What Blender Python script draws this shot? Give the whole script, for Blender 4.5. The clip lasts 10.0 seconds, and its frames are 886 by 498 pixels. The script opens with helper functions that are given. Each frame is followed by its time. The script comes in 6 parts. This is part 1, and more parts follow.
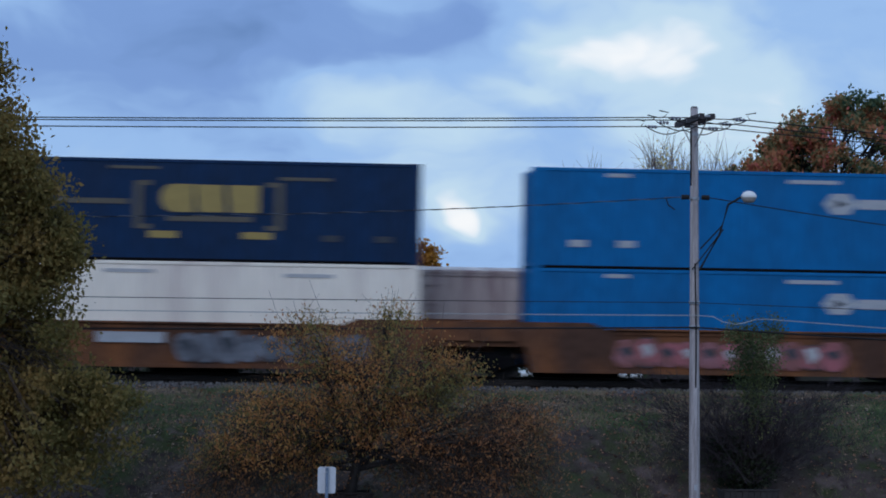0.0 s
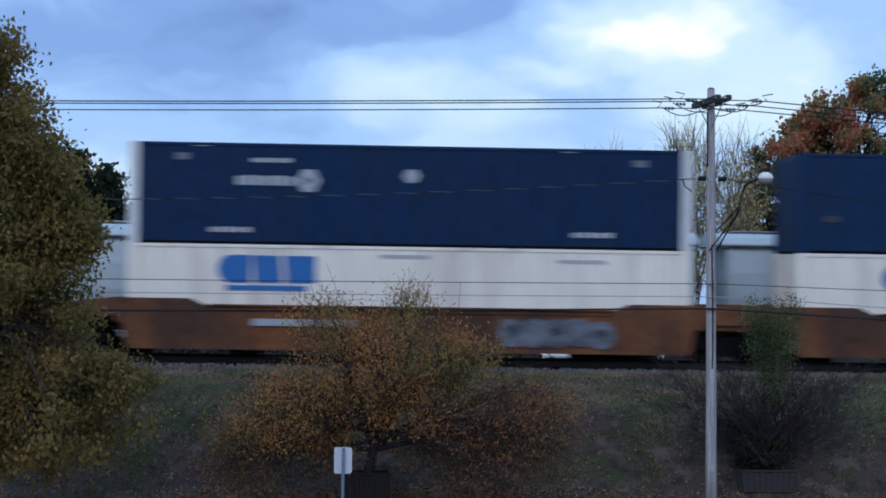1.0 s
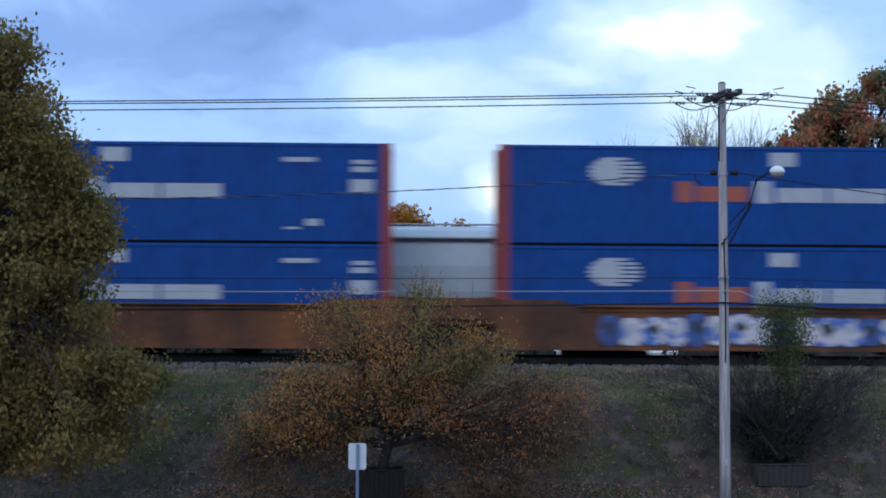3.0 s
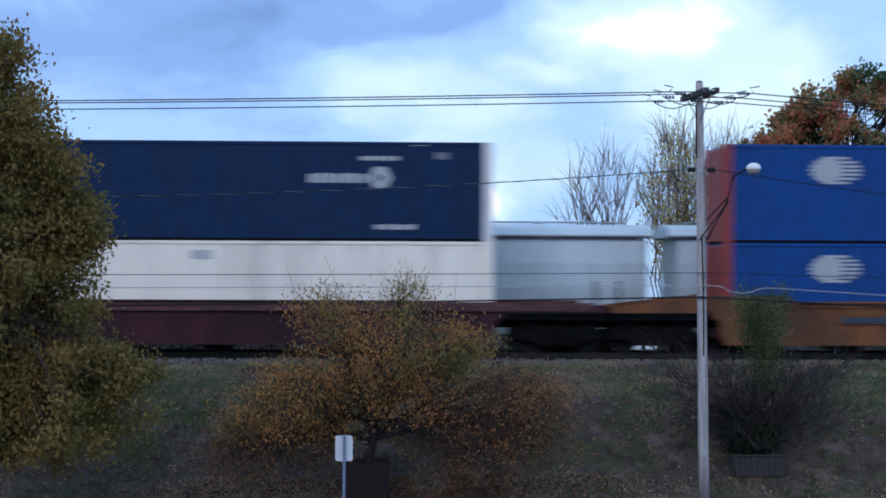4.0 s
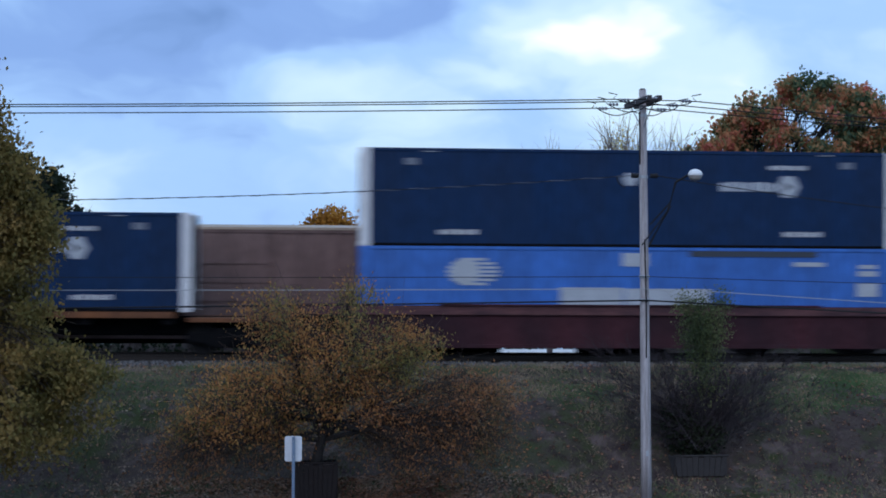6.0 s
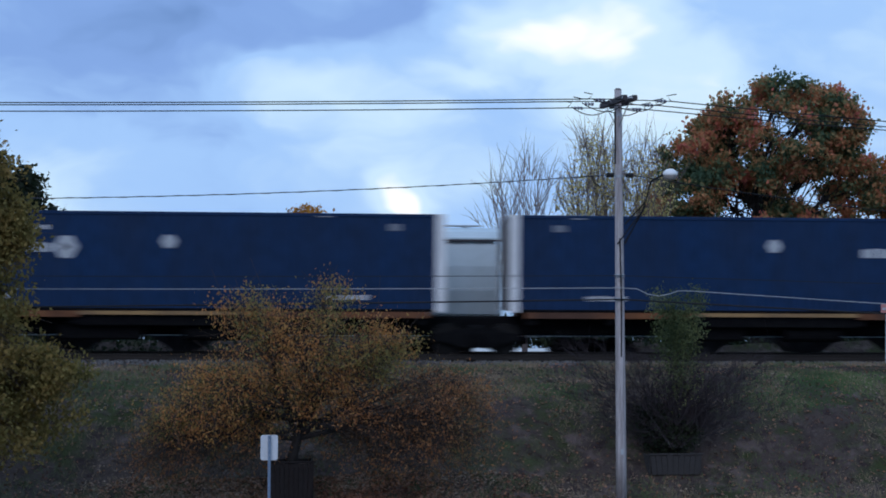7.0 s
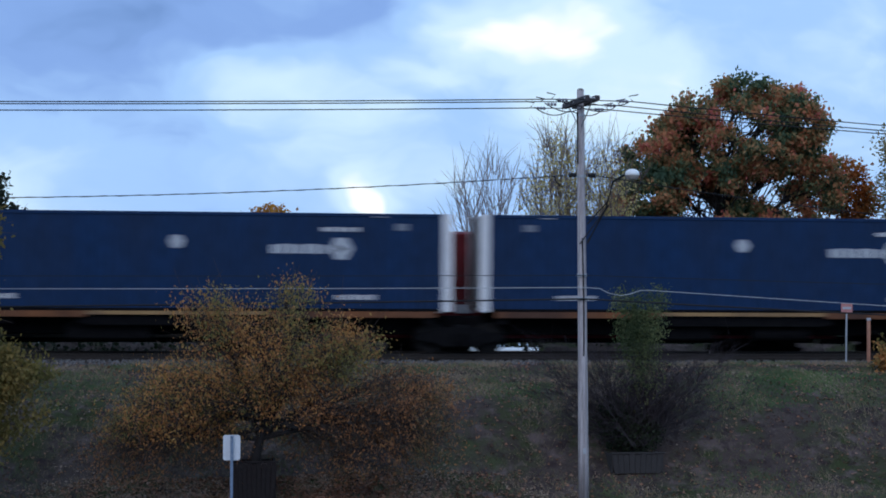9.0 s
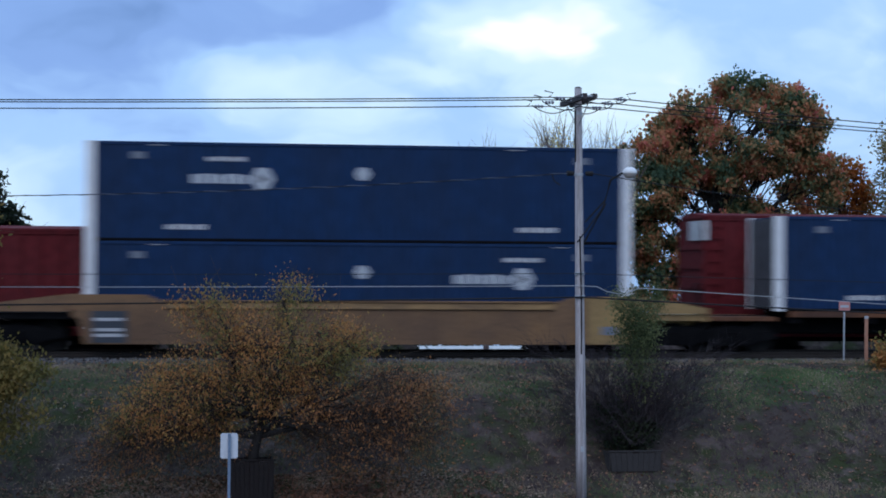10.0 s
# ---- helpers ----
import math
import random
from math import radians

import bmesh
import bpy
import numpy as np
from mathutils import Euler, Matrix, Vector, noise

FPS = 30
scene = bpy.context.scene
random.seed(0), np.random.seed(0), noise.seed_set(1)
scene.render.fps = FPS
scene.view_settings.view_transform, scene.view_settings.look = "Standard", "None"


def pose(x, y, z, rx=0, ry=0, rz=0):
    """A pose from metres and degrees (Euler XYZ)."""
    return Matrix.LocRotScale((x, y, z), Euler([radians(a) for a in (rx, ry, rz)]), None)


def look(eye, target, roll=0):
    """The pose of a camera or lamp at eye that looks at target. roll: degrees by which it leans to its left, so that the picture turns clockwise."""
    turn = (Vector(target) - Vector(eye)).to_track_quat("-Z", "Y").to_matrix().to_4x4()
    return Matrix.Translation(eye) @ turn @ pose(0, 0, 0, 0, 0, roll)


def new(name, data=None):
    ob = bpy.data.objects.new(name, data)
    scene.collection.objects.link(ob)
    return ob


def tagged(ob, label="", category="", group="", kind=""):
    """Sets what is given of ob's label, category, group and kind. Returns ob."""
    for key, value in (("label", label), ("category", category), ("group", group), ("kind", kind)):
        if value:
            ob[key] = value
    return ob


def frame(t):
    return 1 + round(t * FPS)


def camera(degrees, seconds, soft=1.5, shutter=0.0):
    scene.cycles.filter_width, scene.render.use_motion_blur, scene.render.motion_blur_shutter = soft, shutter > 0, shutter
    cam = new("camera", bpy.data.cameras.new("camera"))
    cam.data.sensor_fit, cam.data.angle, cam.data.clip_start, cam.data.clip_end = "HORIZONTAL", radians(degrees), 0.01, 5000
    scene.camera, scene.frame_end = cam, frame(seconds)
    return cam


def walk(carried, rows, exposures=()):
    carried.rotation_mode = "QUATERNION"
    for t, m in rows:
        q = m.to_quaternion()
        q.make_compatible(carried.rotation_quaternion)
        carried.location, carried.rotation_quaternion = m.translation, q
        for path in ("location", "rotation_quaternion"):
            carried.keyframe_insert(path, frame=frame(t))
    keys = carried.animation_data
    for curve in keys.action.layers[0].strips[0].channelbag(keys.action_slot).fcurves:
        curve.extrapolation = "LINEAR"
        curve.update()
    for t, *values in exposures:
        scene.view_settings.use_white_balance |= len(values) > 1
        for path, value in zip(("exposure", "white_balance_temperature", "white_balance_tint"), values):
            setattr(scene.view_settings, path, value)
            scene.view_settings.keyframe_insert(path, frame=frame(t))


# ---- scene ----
cam = camera(32.0, 10.0, soft=1.8, shutter=0.4)
PATH = [
    (0, (0.232, 0.952, 2.796), (0.405, 2.944, 2.839), 1.0),
    (0.5, (0.371, 0.899, 2.802), (0.525, 2.892, 2.831), 1.0),
    (1, (0.467, 0.803, 2.796), (0.604, 2.798, 2.815), 0.9),
    (1.5, (0.512, 0.82, 2.791), (0.639, 2.815, 2.809), 0.9),
    (2, (0.535, 0.805, 2.736), (0.655, 2.802, 2.757), 0.7),
    (2.5, (0.527, 0.69, 2.737), (0.644, 2.686, 2.757), 0.6),
    (3, (0.51, 0.71, 2.716), (0.628, 2.706, 2.735), 0.4),
    (4.5, (0.284, -0.198, 2.646), (0.45, 1.795, 2.663), 0.3),
    (5, (0.271, -0.251, 2.647), (0.455, 1.741, 2.667), 0.4),
    (5.5, (0.272, -0.347, 2.64), (0.472, 1.643, 2.663), 0.4),
    (7, (0.225, -0.471, 2.624), (0.474, 1.513, 2.647), 0.4),
    (7.5, (0.238, -0.462, 2.631), (0.502, 1.52, 2.654), 0.5),
    (8, (0.236, -0.501, 2.633), (0.514, 1.479, 2.656), 0.4),
    (8.5, (0.259, -0.47, 2.652), (0.548, 1.509, 2.673), 0.5),
    (9, (0.246, -0.518, 2.64), (0.541, 1.46, 2.662), 0.4),
    (9.5, (0.239, -0.497, 2.635), (0.538, 1.48, 2.656), 0.4),
    (10, (0.265, -0.521, 2.635), (0.562, 1.457, 2.655), 0.4),
]
walk(cam, [(t, look(eye, target, roll)) for t, eye, target, roll in PATH],
     exposures=[(0.0, -0.28), (1.0, 0.02), (2.0, -0.02), (2.5, 0.0), (3.0, 0.16), (4.5, 0.20), (5.5, 0.15), (7.0, -0.04), (8.5, 0.0), (10.0, 0.08)])

# ---- world, sun, exposure ----
def make_world():
    w = bpy.data.worlds.new("world")
    scene.world = w
    w.use_nodes = True
    nt = w.node_tree
    nt.nodes.clear()
    N, L = nt.nodes.new, nt.links.new
    out, bg = N("ShaderNodeOutputWorld"), N("ShaderNodeBackground")
    sky = N("ShaderNodeTexSky")
    sky.sky_type, sky.sun_disc = "NISHITA", False
    sky.sun_elevation, sky.sun_rotation = radians(38), radians(203)
    sky.air_density, sky.dust_density = 1.2, 1.5
    co = N("ShaderNodeTexCoord")
    sep = N("ShaderNodeSeparateXYZ")
    L(co.outputs["Generated"], sep.inputs[0])

    def m(op, a, b=None, c=None):
        n = N("ShaderNodeMath")
        n.operation = op
        for i, v in enumerate((a, b, c)):
            if v is None:
                continue
            if isinstance(v, (int, float)):
                n.inputs[i].default_value = v
            else:
                L(v, n.inputs[i])
        return n.outputs[0]

    # clouds lie on a flat sheet above the land: direction -> (azimuth slope, height)
    ay = m("MAXIMUM", m("ABSOLUTE", sep.outputs[1]), 0.05)
    u = m("DIVIDE", sep.outputs[0], ay)
    v = m("DIVIDE", sep.outputs[2], ay)
    # drift the edges of the cloud masses so that none is round
    c0 = N("ShaderNodeCombineXYZ")
    L(u, c0.inputs[0])
    L(m("MULTIPLY", v, 1.6), c0.inputs[1])
    nw = N("ShaderNodeTexNoise")
    nw.inputs["Scale"].default_value, nw.inputs["Detail"].default_value, nw.inputs["Roughness"].default_value = 9.0, 3.0, 0.5
    L(c0.outputs[0], nw.inputs["Vector"])
    sw = N("ShaderNodeSeparateColor")
    L(nw.outputs["Color"], sw.inputs[0])
    u = m("ADD", u, m("MULTIPLY", m("SUBTRACT", sw.outputs[0], 0.5), 0.14))
    v = m("ADD", v, m("MULTIPLY", m("SUBTRACT", sw.outputs[1], 0.5), 0.065))
    comb = N("ShaderNodeCombineXYZ")
    L(u, comb.inputs[0])
    L(m("MULTIPLY", v, 1.9), comb.inputs[1])
    n1 = N("ShaderNodeTexNoise")
    n1.inputs["Scale"].default_value, n1.inputs["Detail"].default_value, n1.inputs["Roughness"].default_value = 8.0, 4.0, 0.5
    L(comb.outputs[0], n1.inputs["Vector"])
    n2 = N("ShaderNodeTexNoise")
    n2.inputs["Scale"].default_value, n2.inputs["Detail"].default_value, n2.inputs["Roughness"].default_value = 2.2, 2.0, 0.4
    L(comb.outputs[0], n2.inputs["Vector"])

    def blob(u0, v0, ru, rv, amount):
        du = m("DIVIDE", m("SUBTRACT", u, u0), ru)
        dv = m("DIVIDE", m("SUBTRACT", v, v0), rv)
        d = m("ADD", m("MULTIPLY", du, du), m("MULTIPLY", dv, dv))
        return m("MULTIPLY", m("EXPONENT", m("MULTIPLY", d, -1.0)), amount)

    val = m("ADD", m("MULTIPLY", m("SUBTRACT", n1.outputs[0], 0.5), 0.72), m("MULTIPLY", m("SUBTRACT", n2.outputs[0], 0.5), 0.35))
    val = m("ADD", val, 0.60)
    for b in CLOUDS:
        val = m("ADD", val, blob(*b))
    ramp = N("ShaderNodeValToRGB")
    ramp.color_ramp.interpolation = "EASE"
    e = ramp.color_ramp.elements
    e[0].position, e[0].color = 0.10, (0.14, 0.27, 0.58, 1)
    e[1].position, e[1].color = 1.0, (1.15, 1.18, 1.22, 1)
    for p, c in ((0.34, (0.235, 0.41, 0.83, 1)), (0.56, (0.38, 0.62, 1.04, 1)), (0.80, (0.645, 0.87, 1.08, 1))):
        k = e.new(p)
        k.color = c
    L(val, ramp.inputs[0])
    sc = N("ShaderNodeVectorMath")
    sc.operation = "SCALE"
    sc.inputs["Scale"].default_value = 0.08
    L(sky.outputs[0], sc.inputs[0])
    mix = N("ShaderNodeMixRGB")
    mix.inputs[0].default_value = 0.95
    L(sc.outputs[0], mix.inputs[1])
    L(ramp.outputs[0], mix.inputs[2])
    L(mix.outputs[0], bg.inputs["Color"])
    bg.inputs["Strength"].default_value = SKY
    L(bg.outputs[0], out.inputs["Surface"])


# cloud masses: azimuth slope, height slope, widths, brightening
CLOUDS = [
    (-0.05, 0.165, 0.15, 0.042, -0.30), (-0.16, 0.140, 0.08, 0.030, -0.15), (0.10, 0.172, 0.05, 0.018, -0.14), (-0.26, 0.085, 0.07, 0.05, -0.10),
    (0.205, 0.166, 0.050, 0.017, 0.30), (0.240, 0.148, 0.026, 0.012, 0.20), (0.175, 0.148, 0.030, 0.012, 0.14), (0.290, 0.130, 0.10, 0.050, 0.20), (0.135, 0.124, 0.035, 0.014, 0.22),
    (0.045, 0.124, 0.045, 0.018, 0.30), (0.085, 0.098, 0.050, 0.014, 0.16), (0.098, 0.045, 0.022, 0.014, 0.40), (0.120, 0.075, 0.10, 0.026, 0.10),
    (-0.20, 0.05, 0.10, 0.03, 0.14), (0.36, 0.165, 0.05, 0.04, -0.14), (-0.02, 0.085, 0.06, 0.014, -0.10),
]
SKY = 1.0
make_world()
sun = new("sun", bpy.data.lights.new("sun", "SUN"))
sun.data.energy, sun.data.angle, sun.data.color = 0.85, radians(45), (0.95, 0.92, 1.06)
sun.matrix_world = look((0, 0, 60), (0.36 * 78, 0.92 * 78, 0))


# ---- materials ----
def mat(name, base, rough=0.7, metal=0.0, second=None, var=0.18, scale=3.0, fine=40.0, bump=0.15, stretch=(1, 1, 1), island=0.0, cut=(0.35, 0.65), spec=0.4):
    """A painted, earthy or leafy surface: base colour varied at two scales, with fine relief; second: a colour that shows in patches."""
    mt = bpy.data.materials.new(name)
    mt.use_nodes = True
    nt = mt.node_tree
    N, L = nt.nodes.new, nt.links.new
    b = nt.nodes["Principled BSDF"]
    b.inputs["Roughness"].default_value, b.inputs["Metallic"].default_value = rough, metal
    b.inputs["Specular IOR Level"].default_value = spec
    co, mp = N("ShaderNodeTexCoord"), N("ShaderNodeMapping")
    mp.inputs["Scale"].default_value = stretch
    L(co.outputs["Object"], mp.inputs["Vector"])
    a, f = N("ShaderNodeTexNoise"), N("ShaderNodeTexNoise")
    a.inputs["Scale"].default_value, a.inputs["Detail"].default_value = scale, 5
    f.inputs["Scale"].default_value, f.inputs["Detail"].default_value = fine, 3
    L(mp.outputs[0], a.inputs["Vector"])
    L(mp.outputs[0], f.inputs["Vector"])
    ra = N("ShaderNodeMapRange")
    ra.inputs["From Min"].default_value, ra.inputs["From Max"].default_value = cut
    L(a.outputs[0], ra.inputs["Value"])
    mx = N("ShaderNodeMixRGB")
    c2 = second if second else tuple(min(1, c * (1 - var) + 0.02 * var) for c in base)
    mx.inputs[1].default_value, mx.inputs[2].default_value = (*base, 1), (*c2, 1)
    L(ra.outputs[0], mx.inputs[0])
    hs = N("ShaderNodeHueSaturation")
    rf = N("ShaderNodeMapRange")
    rf.inputs["To Min"].default_value, rf.inputs["To Max"].default_value = 1 - var, 1 + var
    rf.inputs["From Min"].default_value, rf.inputs["From Max"].default_value = 0.3, 0.7
    if island:
        g = N("ShaderNodeNewGeometry")
        ad, ml = N("ShaderNodeMath"), N("ShaderNodeMath")
        ad.operation, ml.operation = "MULTIPLY_ADD", "SUBTRACT"
        L(g.outputs["Random Per Island"], ad.inputs[0])
        ad.inputs[1].default_value = island
        L(f.outputs[0], ad.inputs[2])
        L(ad.outputs[0], ml.inputs[0])
        ml.inputs[1].default_value = island / 2
        L(ml.outputs[0], rf.inputs["Value"])
    else:
        L(f.outputs[0], rf.inputs["Value"])
    L(rf.outputs[0], hs.inputs["Value"])
    L(mx.outputs[0], hs.inputs["Color"])
    L(hs.outputs[0], b.inputs["Base Color"])
    if bump:
        bp = N("ShaderNodeBump")
        bp.inputs["Strength"].default_value, bp.inputs["Distance"].default_value = bump, 0.02
        L(f.outputs[0], bp.inputs["Height"])
        L(bp.outputs[0], b.inputs["Normal"])
    return mt


def leaf_mat(name, colours, soft=0.42):
    """Leaves: each one its own colour out of the given ones, a little light through the blade."""
    mt = bpy.data.materials.new(name)
    mt.use_nodes = True
    nt = mt.node_tree
    N, L = nt.nodes.new, nt.links.new
    b = nt.nodes["Principled BSDF"]
    b.inputs["Roughness"].default_value = 0.65
    b.inputs["Specular IOR Level"].default_value = 0.25
    g, rp = N("ShaderNodeNewGeometry"), N("ShaderNodeValToRGB")
    co, nz = N("ShaderNodeTexCoord"), N("ShaderNodeTexNoise")
    nz.inputs["Scale"].default_value, nz.inputs["Detail"].default_value = 0.7, 3
    L(co.outputs["Object"], nz.inputs["Vector"])
    md, sb = N("ShaderNodeMath"), N("ShaderNodeMath")
    md.operation, sb.operation = "MULTIPLY", "MULTIPLY_ADD"
    L(g.outputs["Random Per Island"], md.inputs[0])
    md.inputs[1].default_value = 0.6
    L(nz.outputs[0], sb.inputs[0])
    sb.inputs[1].default_value = 3.0
    ad = N("ShaderNodeMath")
    ad.operation = "ADD"
    L(md.outputs[0], sb.inputs[2])
    L(sb.outputs[0], ad.inputs[0])
    ad.inputs[1].default_value = -1.3
    L(ad.outputs[0], rp.inputs[0])
    e = rp.color_ramp.elements
    e[0].position, e[1].position = 0.0, 1.0
    e[0].color, e[1].color = (*colours[0], 1), (*colours[-1], 1)
    for i, c in enumerate(colours[1:-1], 1):
        k = e.new(i / (len(colours) - 1))
        k.color = (*c, 1)
    L(rp.outputs[0], b.inputs["Base Color"])
    tr, mx = N("ShaderNodeBsdfTranslucent"), N("ShaderNodeMixShader")
    L(rp.outputs[0], tr.inputs["Color"])
    mx.inputs[0].default_value = soft
    L(b.outputs[0], mx.inputs[1])
    L(tr.outputs[0], mx.inputs[2])
    L(mx.outputs[0], nt.nodes["Material Output"].inputs["Surface"])
    return mt


